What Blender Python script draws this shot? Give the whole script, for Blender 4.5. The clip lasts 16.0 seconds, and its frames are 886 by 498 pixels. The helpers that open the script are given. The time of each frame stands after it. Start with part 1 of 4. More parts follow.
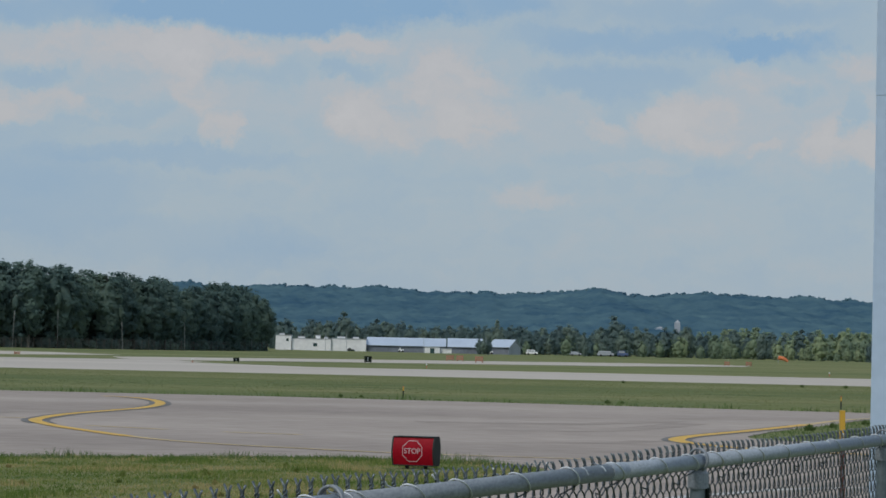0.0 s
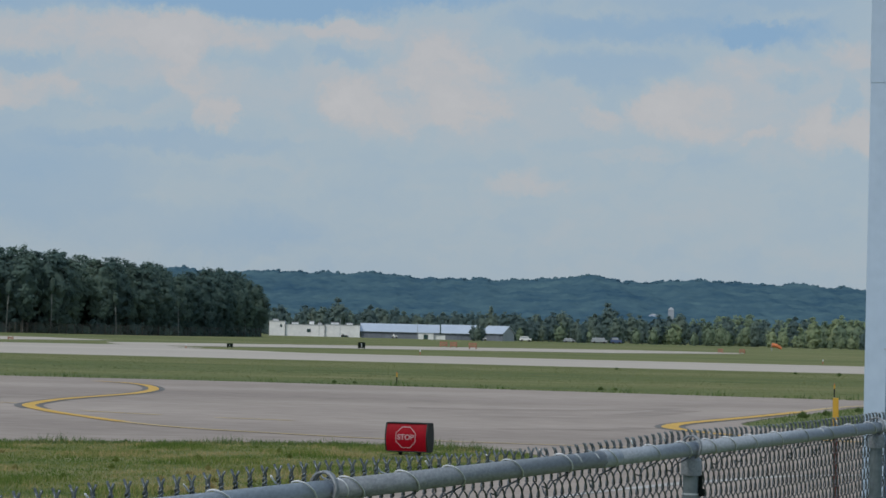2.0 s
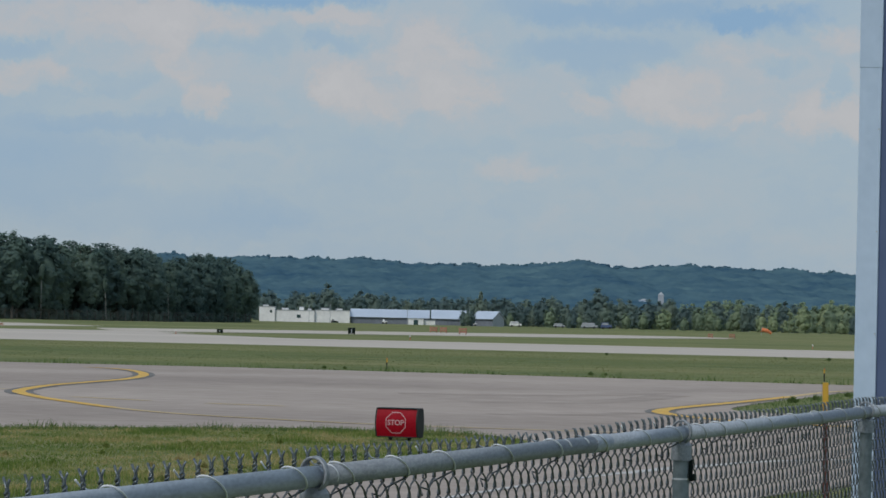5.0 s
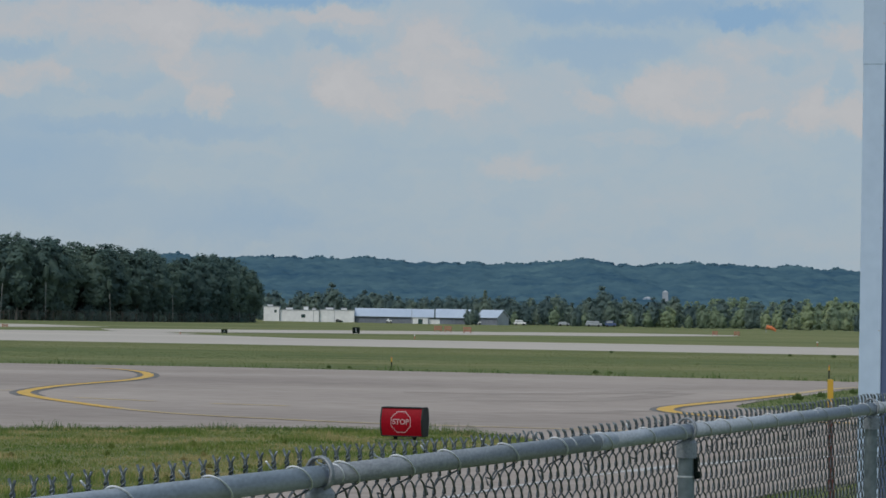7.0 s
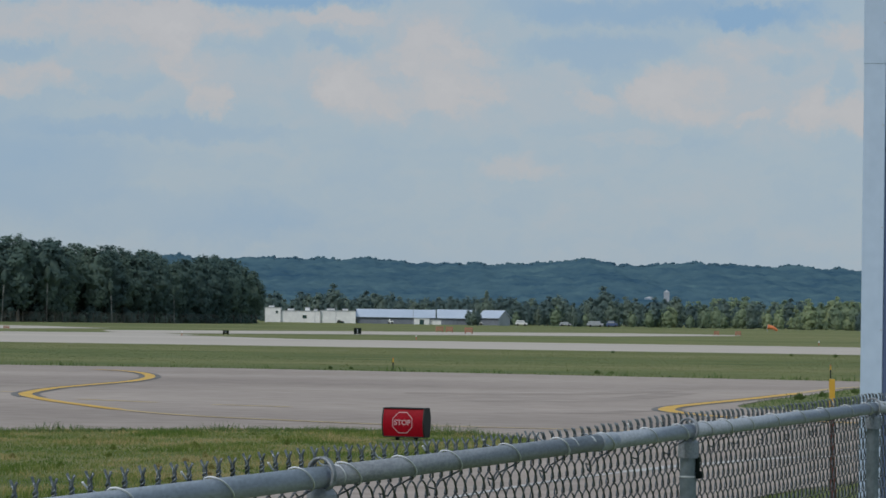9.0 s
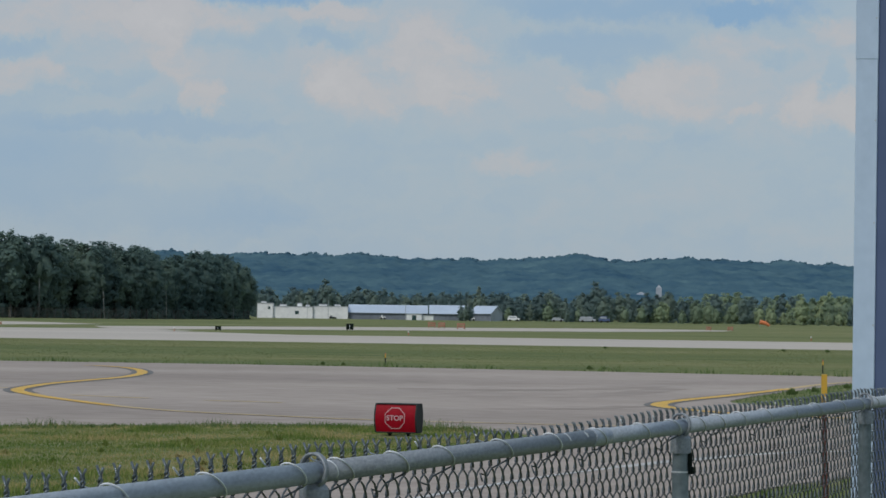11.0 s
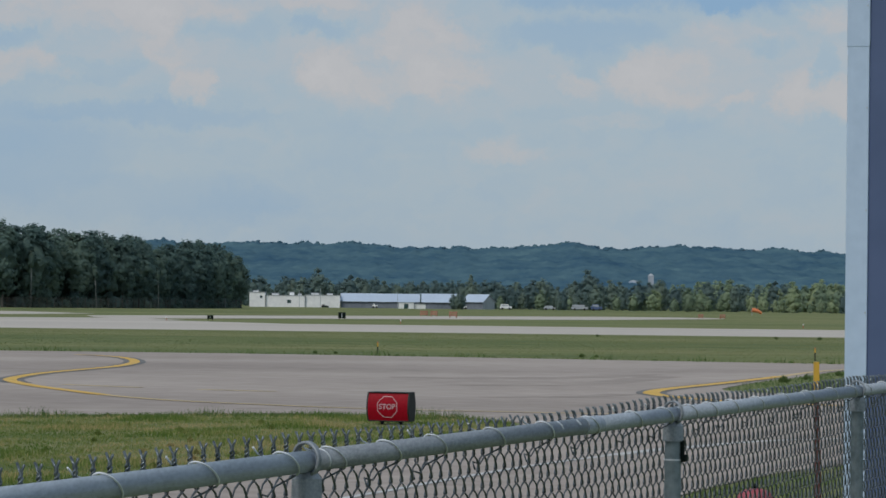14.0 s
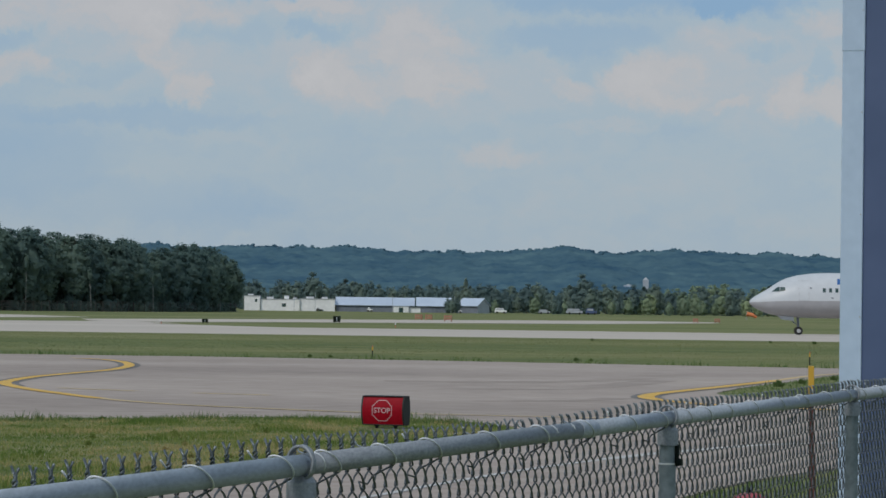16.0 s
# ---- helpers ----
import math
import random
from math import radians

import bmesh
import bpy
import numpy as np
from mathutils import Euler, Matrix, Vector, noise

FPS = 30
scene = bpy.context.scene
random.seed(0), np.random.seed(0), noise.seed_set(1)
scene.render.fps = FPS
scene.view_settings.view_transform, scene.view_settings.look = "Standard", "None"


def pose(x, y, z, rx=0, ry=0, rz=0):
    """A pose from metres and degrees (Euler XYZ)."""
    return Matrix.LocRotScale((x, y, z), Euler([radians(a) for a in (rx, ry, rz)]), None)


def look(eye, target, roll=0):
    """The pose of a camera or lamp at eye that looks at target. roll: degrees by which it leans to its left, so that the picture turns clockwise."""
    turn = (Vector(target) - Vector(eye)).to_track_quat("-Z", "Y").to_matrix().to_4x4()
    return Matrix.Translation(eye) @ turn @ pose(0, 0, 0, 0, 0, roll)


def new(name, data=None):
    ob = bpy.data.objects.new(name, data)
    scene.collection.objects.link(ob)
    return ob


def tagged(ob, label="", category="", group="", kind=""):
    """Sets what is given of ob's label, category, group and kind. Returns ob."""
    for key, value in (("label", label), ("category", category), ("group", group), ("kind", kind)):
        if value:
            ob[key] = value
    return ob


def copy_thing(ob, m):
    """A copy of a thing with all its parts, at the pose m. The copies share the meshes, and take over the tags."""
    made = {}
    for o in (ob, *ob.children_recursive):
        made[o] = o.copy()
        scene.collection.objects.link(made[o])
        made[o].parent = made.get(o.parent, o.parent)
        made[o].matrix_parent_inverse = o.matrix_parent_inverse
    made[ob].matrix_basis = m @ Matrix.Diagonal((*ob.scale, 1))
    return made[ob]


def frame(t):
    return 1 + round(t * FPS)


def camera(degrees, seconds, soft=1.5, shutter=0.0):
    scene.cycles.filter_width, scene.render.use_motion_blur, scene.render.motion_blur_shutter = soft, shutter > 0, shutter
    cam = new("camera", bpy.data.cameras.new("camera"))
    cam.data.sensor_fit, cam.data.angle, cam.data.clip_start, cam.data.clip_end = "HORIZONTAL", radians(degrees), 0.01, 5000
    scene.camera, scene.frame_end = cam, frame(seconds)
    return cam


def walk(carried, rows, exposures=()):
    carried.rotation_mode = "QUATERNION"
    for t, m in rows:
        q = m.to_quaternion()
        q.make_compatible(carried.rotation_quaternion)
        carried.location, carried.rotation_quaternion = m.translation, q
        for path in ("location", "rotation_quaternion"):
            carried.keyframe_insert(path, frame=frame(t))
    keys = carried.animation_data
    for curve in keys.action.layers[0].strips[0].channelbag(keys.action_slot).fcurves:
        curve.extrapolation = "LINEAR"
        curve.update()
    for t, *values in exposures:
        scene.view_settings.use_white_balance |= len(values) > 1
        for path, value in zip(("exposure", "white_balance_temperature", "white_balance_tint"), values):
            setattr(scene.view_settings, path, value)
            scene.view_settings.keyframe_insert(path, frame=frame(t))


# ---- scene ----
EYE = (0.0, 0.0, 2.08)
cam = camera(14.2, 16.0, soft=1.6)
walk(cam, [
    (0.0, look(EYE, (-3.61, 1000.0, 29.41), 1.254)),
    (0.5, look(EYE, (-3.22, 1000.0, 28.77), 1.284)),
    (1.0, look(EYE, (-2.72, 1000.0, 27.36), 1.313)),
    (1.5, look(EYE, (-2.23, 1000.0, 26.62), 1.362)),
    (2.0, look(EYE, (-1.81, 1000.0, 25.60), 1.422)),
    (2.5, look(EYE, (-0.97, 1000.0, 25.06), 1.461)),
    (3.0, look(EYE, (0.37, 1000.0, 24.43), 1.400)),
    (3.5, look(EYE, (0.84, 1000.0, 23.84), 1.409)),
    (4.0, look(EYE, (0.92, 1000.0, 22.82), 1.399)),
    (6.5, look(EYE, (0.59, 1000.0, 21.20), 1.109)),
    (7.0, look(EYE, (0.00, 1000.0, 21.24), 1.020)),
    (7.5, look(EYE, (-0.42, 1000.0, 21.36), 0.960)),
    (8.0, look(EYE, (-0.67, 1000.0, 21.56), 0.901)),
    (8.5, look(EYE, (-0.63, 1000.0, 21.75), 0.891)),
    (9.0, look(EYE, (-0.35, 1000.0, 21.39), 0.880)),
    (11.5, look(EYE, (2.11, 1000.0, 19.63), 0.828)),
    (12.0, look(EYE, (2.15, 1000.0, 18.92), 0.808)),
    (12.5, look(EYE, (2.42, 1000.0, 18.52), 0.747)),
    (13.0, look(EYE, (2.95, 1000.0, 18.03), 0.717)),
    (13.5, look(EYE, (3.67, 1000.0, 17.47), 0.676)),
    (14.0, look(EYE, (4.14, 1000.0, 16.98), 0.685)),
    (14.5, look(EYE, (4.91, 1000.0, 17.15), 0.715)),
    (15.0, look(EYE, (5.37, 1000.0, 17.00), 0.674)),
    (15.5, look(EYE, (5.85, 1000.0, 17.50), 0.694)),
    (16.0, look(EYE, (5.57, 1000.0, 18.07), 0.754)),
])

# ---- sky, sun ----
world = bpy.data.worlds.new("sky")
scene.world = world
world.use_nodes = True
SUN_EL, SUN_AZ = 45.0, 212.0


def build_sky():
    nt = world.node_tree
    nt.nodes.clear()
    N, L = nt.nodes.new, nt.links.new
    sky = N("ShaderNodeTexSky")
    sky.sky_type, sky.sun_disc = "NISHITA", False
    sky.sun_elevation, sky.sun_rotation = radians(SUN_EL), radians(SUN_AZ)
    co = N("ShaderNodeTexCoord")
    # the direction, stretched so that cloud masses lie flat, and warped for ragged edges
    warp = N("ShaderNodeTexNoise")
    warp.inputs["Scale"].default_value, warp.inputs["Detail"].default_value = 70.0, 7.0
    warp.inputs["Roughness"].default_value = 0.68
    L(co.outputs["Generated"], warp.inputs["Vector"])
    off = N("ShaderNodeVectorMath")
    off.operation = "MULTIPLY_ADD"
    L(warp.outputs["Color"], off.inputs[0])
    off.inputs[1].default_value = (0.028, 0.0, 0.016)
    L(co.outputs["Generated"], off.inputs[2])
    shift = N("ShaderNodeVectorMath")
    shift.operation = "SUBTRACT"
    L(off.outputs[0], shift.inputs[0])
    shift.inputs[1].default_value = (0.014, 0.0, 0.008)
    flat = N("ShaderNodeMapping")
    flat.inputs["Scale"].default_value = (1.0, 1.0, 2.6)
    L(shift.outputs[0], flat.inputs["Vector"])
    big = N("ShaderNodeTexNoise")
    big.inputs["Scale"].default_value, big.inputs["Detail"].default_value = 14.0, 7.0
    big.inputs["Roughness"].default_value = 0.55
    L(flat.outputs[0], big.inputs["Vector"])
    total = big.outputs["Fac"]

    def math_node(op, a, b):
        n = N("ShaderNodeMath")
        n.operation = op
        for k, v in enumerate((a, b)):
            if isinstance(v, (int, float)):
                n.inputs[k].default_value = v
            else:
                L(v, n.inputs[k])
        return n.outputs[0]
    sep = N("ShaderNodeSeparateXYZ")
    L(shift.outputs[0], sep.inputs[0])
    # bright cloud banks and blue gaps: azimuth, height, half width, half height, weight
    banks = [(-0.0938, 0.0813, 0.0425, 0.0053, 0.70), (-0.0828, 0.0794, 0.0087, 0.0071, 0.50), (-0.1190, 0.0649, 0.0181, 0.0041, 0.90), (-0.0749, 0.0690, 0.0079, 0.0060, 0.55),
             (-0.0655, 0.0598, 0.0050, 0.0038, 1.00), (-0.0309, 0.0834, 0.0118, 0.0022, 0.80), (-0.0277, 0.0654, 0.0091, 0.0063, 0.75), (-0.0227, 0.0597, 0.0110, 0.0047, 0.70),
             (-0.0026, 0.0730, 0.0129, 0.0097, 0.95), (0.0029, 0.0622, 0.0118, 0.0047, 0.70), (0.0659, 0.0627, 0.0123, 0.0069, 1.00), (0.0415, 0.0618, 0.0063, 0.0031, 0.60),
             (0.1020, 0.0585, 0.0060, 0.0057, 1.00), (0.1146, 0.0572, 0.0060, 0.0047, 1.00), (0.1123, 0.0807, 0.0079, 0.0044, 0.80), (0.0840, 0.0758, 0.0079, 0.0044, 0.50),
             (0.0202, 0.0425, 0.0091, 0.0031, 0.55), (0.0493, 0.0507, 0.0134, 0.0019, 0.50), (0.0871, 0.0569, 0.0053, 0.0019, 0.50)]
    veils = [(-0.0969, 0.0740, 0.0519, 0.0149, 0.34), (-0.0057, 0.0698, 0.0393, 0.0165, 0.34), (0.0887, 0.0657, 0.0409, 0.0126, 0.28)]
    gaps = [(-0.0497, 0.0939, 0.0393, 0.0072, -1.75), (-0.1080, 0.0923, 0.0299, 0.0038, -0.80), (0.0022, 0.0959, 0.0204, 0.0041, -0.90), (-0.1190, 0.0724, 0.0098, 0.0020, -0.45),
             (-0.0930, 0.0650, 0.0098, 0.0031, -0.45), (0.0588, 0.0867, 0.0362, 0.0038, -0.75), (0.0910, 0.0862, 0.0157, 0.0031, -0.80), (0.0423, 0.0753, 0.0236, 0.0044, -0.75),
             (0.0486, 0.0676, 0.0066, 0.0038, -0.55), (0.0910, 0.0728, 0.0066, 0.0031, -0.60), (-0.0290, 0.0762, 0.0087, 0.0024, -0.60), (-0.0497, 0.0770, 0.0189, 0.0035, -0.40),
             (-0.0812, 0.0518, 0.0346, 0.0028, -0.50), (-0.1190, 0.0398, 0.0315, 0.0094, -0.50), (-0.0781, 0.0273, 0.0378, 0.0063, -0.35), (0.0761, 0.0952, 0.0346, 0.0038, -0.50),
             (0.1094, 0.0670, 0.0035, 0.0057, -0.45)]
    calm = math_node("MULTIPLY_ADD", total, 0.30)
    calm.node.inputs[2].default_value = 0.305
    # small puffs, stronger inside the banks
    puff = N("ShaderNodeTexNoise")
    puff.inputs["Scale"].default_value, puff.inputs["Detail"].default_value = 75.0, 7.0
    puff.inputs["Roughness"].default_value = 0.6
    round_ = N("ShaderNodeMapping")
    round_.inputs["Scale"].default_value = (1.0, 1.0, 1.7)
    L(shift.outputs[0], round_.inputs["Vector"])
    L(round_.outputs[0], puff.inputs["Vector"])
    ragged = math_node("MULTIPLY_ADD", puff.outputs["Fac"], 1.7)
    ragged.node.inputs[2].default_value = 0.10
    total = math_node("ADD", calm, math_node("MULTIPLY", math_node("SUBTRACT", puff.outputs["Fac"], 0.5), 0.20))
    for x0, z0, sx, sz, wgt in veils + banks + gaps:
        u = math_node("MULTIPLY", math_node("SUBTRACT", sep.outputs["X"], x0), 1.0 / sx)
        v = math_node("MULTIPLY", math_node("SUBTRACT", sep.outputs["Z"], z0), 1.0 / sz)
        r2 = math_node("ADD", math_node("MULTIPLY", u, u), math_node("MULTIPLY", v, v))
        edge = N("ShaderNodeMapRange")
        edge.interpolation_type = "SMOOTHSTEP"
        edge.inputs["From Min"].default_value, edge.inputs["From Max"].default_value = 2.1, 0.15
        L(r2, edge.inputs["Value"])
        total = math_node("ADD", total, math_node("MULTIPLY", math_node("MULTIPLY", edge.outputs["Result"], ragged), wgt * (0.20 if wgt > 0 else 0.21)))
    ramp = N("ShaderNodeValToRGB")
    e = ramp.color_ramp.elements
    e[0].position, e[0].color = 0.20, (0.215, 0.36, 0.545, 1)
    e[1].position, e[1].color = 0.67, (0.455, 0.458, 0.488, 1)
    ramp.color_ramp.elements.new(0.92).color = (0.505, 0.498, 0.52, 1)
    m = ramp.color_ramp.elements.new(0.46)
    m.color = (0.345, 0.435, 0.52, 1)
    L(total, ramp.inputs["Fac"])
    clouds, clear = N("ShaderNodeBackground"), N("ShaderNodeBackground")
    L(ramp.outputs["Color"], clouds.inputs["Color"])
    clouds.inputs["Strength"].default_value = 1.0
    L(sky.outputs["Color"], clear.inputs["Color"])
    clear.inputs["Strength"].default_value = 0.09
    mix, out = N("ShaderNodeMixShader"), N("ShaderNodeOutputWorld")
    mix.inputs["Fac"].default_value = 0.88
    L(clear.outputs[0], mix.inputs[1])
    L(clouds.outputs[0], mix.inputs[2])
    L(mix.outputs[0], out.inputs["Surface"])


build_sky()
sun = new("sun", bpy.data.lights.new("sun", "SUN"))
sun.data.energy, sun.data.angle, sun.data.color = 1.6, radians(14), (1.0, 0.95, 0.88)
sun.matrix_world = look((0, 0, 0), (-math.sin(radians(SUN_AZ)) * math.cos(radians(SUN_EL)), -math.cos(radians(SUN_AZ)) * math.cos(radians(SUN_EL)), -math.sin(radians(SUN_EL))))
scene.view_settings.exposure = 0.0


# ---- materials ----
def material(name, low, high, rough=0.8, metal=0.0, grain=8.0, stain=0.6, bump=0.2, third=None, mottle=0.5, island=0.0, obj=0.0, stretch=(1, 1, 1), spec=0.5, thin=0.0, steps=(0.33, 0.58, 0.74)):
    """Two-scale procedural surface: low and high are mixed by fine grain and broad stains."""
    m = bpy.data.materials.new(name)
    m.use_nodes = True
    nt = m.node_tree
    N, L = nt.nodes.new, nt.links.new
    b = nt.nodes["Principled BSDF"]
    b.inputs["Roughness"].default_value, b.inputs["Metallic"].default_value = rough, metal
    b.inputs["Specular IOR Level"].default_value = spec
    geo = N("ShaderNodeNewGeometry")
    mp = N("ShaderNodeMapping")
    mp.inputs["Scale"].default_value = stretch
    L(geo.outputs["Position"], mp.inputs["Vector"])
    fine, broad = N("ShaderNodeTexNoise"), N("ShaderNodeTexNoise")
    fine.inputs["Scale"].default_value, fine.inputs["Detail"].default_value = grain, 5.0
    broad.inputs["Scale"].default_value, broad.inputs["Detail"].default_value = stain, 4.0
    L(mp.outputs[0], fine.inputs["Vector"])
    L(mp.outputs[0], broad.inputs["Vector"])
    mixv = N("ShaderNodeMix")
    mixv.inputs["Factor"].default_value = mottle
    L(fine.outputs["Fac"], mixv.inputs["A"])
    L(broad.outputs["Fac"], mixv.inputs["B"])
    val = mixv.outputs["Result"]
    for amount, node in ((island, "Random Per Island"), (obj, "Random")):
        if amount:
            src = geo if node == "Random Per Island" else N("ShaderNodeObjectInfo")
            sc = N("ShaderNodeMath")
            sc.operation = "MULTIPLY_ADD"
            L(src.outputs[node], sc.inputs[0])
            sc.inputs[1].default_value = amount
            ad = N("ShaderNodeMath")
            ad.operation = "SUBTRACT"
            L(val, ad.inputs[0])
            ad.inputs[1].default_value = amount / 2
            L(ad.outputs[0], sc.inputs[2])
            val = sc.outputs[0]
    ramp = N("ShaderNodeValToRGB")
    e = ramp.color_ramp.elements
    e[0].position, e[0].color = steps[0], (*low, 1)
    e[1].position, e[1].color = 0.67, (*high, 1)
    if third:
        e[1].position = steps[1]
        ramp.color_ramp.elements.new(steps[2]).color = (*third, 1)
    L(val, ramp.inputs["Fac"])
    L(ramp.outputs["Color"], b.inputs["Base Color"])
    if bump:
        bp = N("ShaderNodeBump")
        bp.inputs["Strength"].default_value, bp.inputs["Distance"].default_value = bump, 0.02
        L(fine.outputs["Fac"], bp.inputs["Height"])
        L(bp.outputs["Normal"], b.inputs["Normal"])
    if thin:
        # leaves and blades let part of the light through
        tr, mx = N("ShaderNodeBsdfTranslucent"), N("ShaderNodeMixShader")
        L(ramp.outputs["Color"], tr.inputs["Color"])
        mx.inputs["Fac"].default_value = thin
        L(b.outputs[0], mx.inputs[1])
        L(tr.outputs[0], mx.inputs[2])
        L(mx.outputs[0], nt.nodes["Material Output"].inputs["Surface"])
    return m


GRASS = material("grass_ground", (0.100, 0.132, 0.052), (0.165, 0.186, 0.076), 0.95, grain=0.45, stain=0.03, bump=0.4, third=(0.25, 0.225, 0.118), spec=0.1, mottle=0.55, stretch=(0.25, 1, 1), steps=(0.38, 0.51, 0.64))
BLADES = material("grass_blades", (0.110, 0.182, 0.040), (0.225, 0.268, 0.076), 0.85, grain=1.2, stain=0.45, bump=0, third=(0.47, 0.38, 0.19), island=0.14, mottle=0.6, spec=0.15, thin=0.4, steps=(0.39, 0.50, 0.595), stretch=(1, 0.6, 1))
MEADOW = material("meadow_blades", (0.135, 0.170, 0.068), (0.195, 0.222, 0.090), 0.9, grain=0.30, stain=0.05, bump=0, third=(0.27, 0.26, 0.13), island=0.03, mottle=0.7, spec=0.1, thin=0.5, stretch=(0.3, 1, 1), steps=(0.38, 0.52, 0.64))
TARMAC = material("taxiway_concrete", (0.270, 0.228, 0.205), (0.455, 0.389, 0.350), 0.9, grain=3.0, stain=0.13, bump=0.15, mottle=0.55, stretch=(0.35, 0.6, 1), spec=0.15)
TYRE_MARK = material("worn_tyre_mark", (0.262, 0.222, 0.20), (0.405, 0.346, 0.31), 0.9, grain=1.2, stain=0.3, bump=0, mottle=0.5, stretch=(0.4, 0.8, 1), spec=0.15)
WEED = material("green_weed_leaf", (0.10, 0.16, 0.055), (0.17, 0.235, 0.085), 0.8, grain=4.0, stain=1.0, bump=0, island=0.3, spec=0.2, thin=0.35)
RUNWAY = material("runway_concrete", (0.43, 0.385, 0.345), (0.55, 0.50, 0.45), 0.9, grain=2.0, stain=0.05, bump=0.1, stretch=(0.2, 1, 1), spec=0.15)
YELLOW = material("yellow_line_paint", (0.56, 0.34, 0.06), (0.76, 0.46, 0.08), 0.7, grain=9.0, stain=0.8, bump=0.05)
FADED = material("faded_yellow_paint", (0.50, 0.38, 0.20), (0.62, 0.46, 0.24), 0.8, grain=3.0, stain=0.4, bump=0)
BLACK_PAINT = material("black_line_border", (0.10, 0.097, 0.095), (0.20, 0.19, 0.185), 0.85, grain=5.0, stain=0.7, bump=0)
WHITE_PAINT = material("white_line_paint", (0.42, 0.42, 0.42), (0.62, 0.62, 0.62), 0.8, grain=9.0, stain=1.0, bump=0)
GALV = material("galvanised_steel", (0.30, 0.338, 0.39), (0.46, 0.505, 0.57), 0.42, 0.15, grain=170.0, stain=60.0, bump=0.12, mottle=0.3, stretch=(1, 0.15, 1))
GALV_DULL = material("dull_galvanised_steel", (0.205, 0.226, 0.255), (0.335, 0.362, 0.40), 0.5, 0.2, grain=170.0, stain=60.0, bump=0.12, mottle=0.3, stretch=(1, 0.15, 1))
POST_STEEL = material("weathered_galvanised_post", (0.13, 0.165, 0.185), (0.27, 0.315, 0.345), 0.55, 0.4, grain=50.0, stain=6.0, bump=0.05)
WIRE = material("galvanised_wire", (0.045, 0.054, 0.064), (0.165, 0.188, 0.215), 0.42, 0.5, grain=80.0, stain=10.0, bump=0)
TIE = material("aluminium_tie_wire", (0.50, 0.53, 0.57), (0.80, 0.83, 0.87), 0.35, 0.0, grain=60.0, stain=8.0, bump=0)
BARB = material("galvanised_barb_wire", (0.055, 0.070, 0.078), (0.21, 0.245, 0.27), 0.38, 0.55, grain=120.0, stain=30.0, bump=0)
RED = material("red_sign_face", (0.22, 0.002, 0.010), (0.33, 0.004, 0.016), 0.5, grain=20.0, stain=2.0, bump=0.02, spec=0.12)
SIGN_CASE = material("black_sign_case", (0.010, 0.011, 0.012), (0.026, 0.028, 0.030), 0.6, grain=20.0, stain=3.0, bump=0.03, spec=0.3)
SIGN_WHITE = material("faded_white_sign_marking", (0.42, 0.24, 0.27), (0.54, 0.34, 0.37), 0.6, grain=30.0, stain=4.0, bump=0)
BLUE_WALL = material("blue_metal_siding", (0.055, 0.088, 0.185), (0.075, 0.112, 0.225), 0.55, grain=3.0, stain=0.4, bump=0.03)
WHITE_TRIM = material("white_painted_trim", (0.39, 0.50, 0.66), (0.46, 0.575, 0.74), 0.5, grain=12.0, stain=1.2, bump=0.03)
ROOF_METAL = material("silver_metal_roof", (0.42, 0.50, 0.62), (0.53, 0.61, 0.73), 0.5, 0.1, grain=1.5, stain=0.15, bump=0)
WHITE_WALL = material("white_painted_wall", (0.64, 0.65, 0.67), (0.82, 0.83, 0.84), 0.8, grain=0.9, stain=0.2, bump=0.05)
DARK_WALL = material("dark_hangar_wall", (0.12, 0.14, 0.18), (0.20, 0.225, 0.27), 0.8, grain=1.5, stain=0.3, bump=0)
GREY_WALL = material("grey_metal_wall", (0.30, 0.33, 0.37), (0.40, 0.43, 0.47), 0.7, grain=1.5, stain=0.3, bump=0)
# The three leaf colours are lifted to carry the distance haze.
LEAF_DARK = material("haze_lifted_dark_broadleaf", (0.098, 0.158, 0.158), (0.152, 0.222, 0.194), 0.95, grain=1.2, stain=0.10, bump=0, third=(0.195, 0.270, 0.205), island=0.08, obj=0.25, spec=0.0, thin=0.5)
LEAF_MID = material("haze_lifted_broadleaf", (0.145, 0.215, 0.222), (0.195, 0.268, 0.250), 0.95, grain=0.8, stain=0.06, bump=0, third=(0.235, 0.305, 0.260), island=0.07, obj=0.5, spec=0.0, thin=0.5)
LEAF_LIGHT = material("haze_lifted_young_foliage", (0.255, 0.335, 0.245), (0.33, 0.41, 0.275), 0.95, grain=0.8, stain=0.05, bump=0, third=(0.395, 0.465, 0.29), island=0.07, obj=0.5, spec=0.0, thin=0.5)
BARK = material("grey_bark", (0.06, 0.06, 0.055), (0.14, 0.135, 0.12), 0.9, grain=6.0, stain=0.8, bump=0.3)
BIRCH = material("pale_birch_bark", (0.20, 0.22, 0.22), (0.32, 0.34, 0.34), 0.8, grain=6.0, stain=0.8, bump=0.2)
# The blue of the distance haze is put into both hill base colours.
HAZY_HILL = material("haze_tinted_wooded_hill", (0.040, 0.092, 0.146), (0.100, 0.176, 0.206), 0.95, grain=0.05, stain=0.016, bump=0, spec=0.0, mottle=0.5, stretch=(1, 0.5, 1))
HAZY_HILL_TREES = material("haze_tinted_tree_crowns", (0.046, 0.102, 0.156), (0.086, 0.154, 0.190), 0.95, grain=0.05, stain=0.010, bump=0, third=(0.100, 0.172, 0.190), island=0.08, spec=0.0, mottle=0.65)
WORN_ORANGE = material("weathered_orange_board", (0.26, 0.13, 0.085), (0.38, 0.20, 0.13), 0.8, grain=4.0, stain=0.8, bump=0)
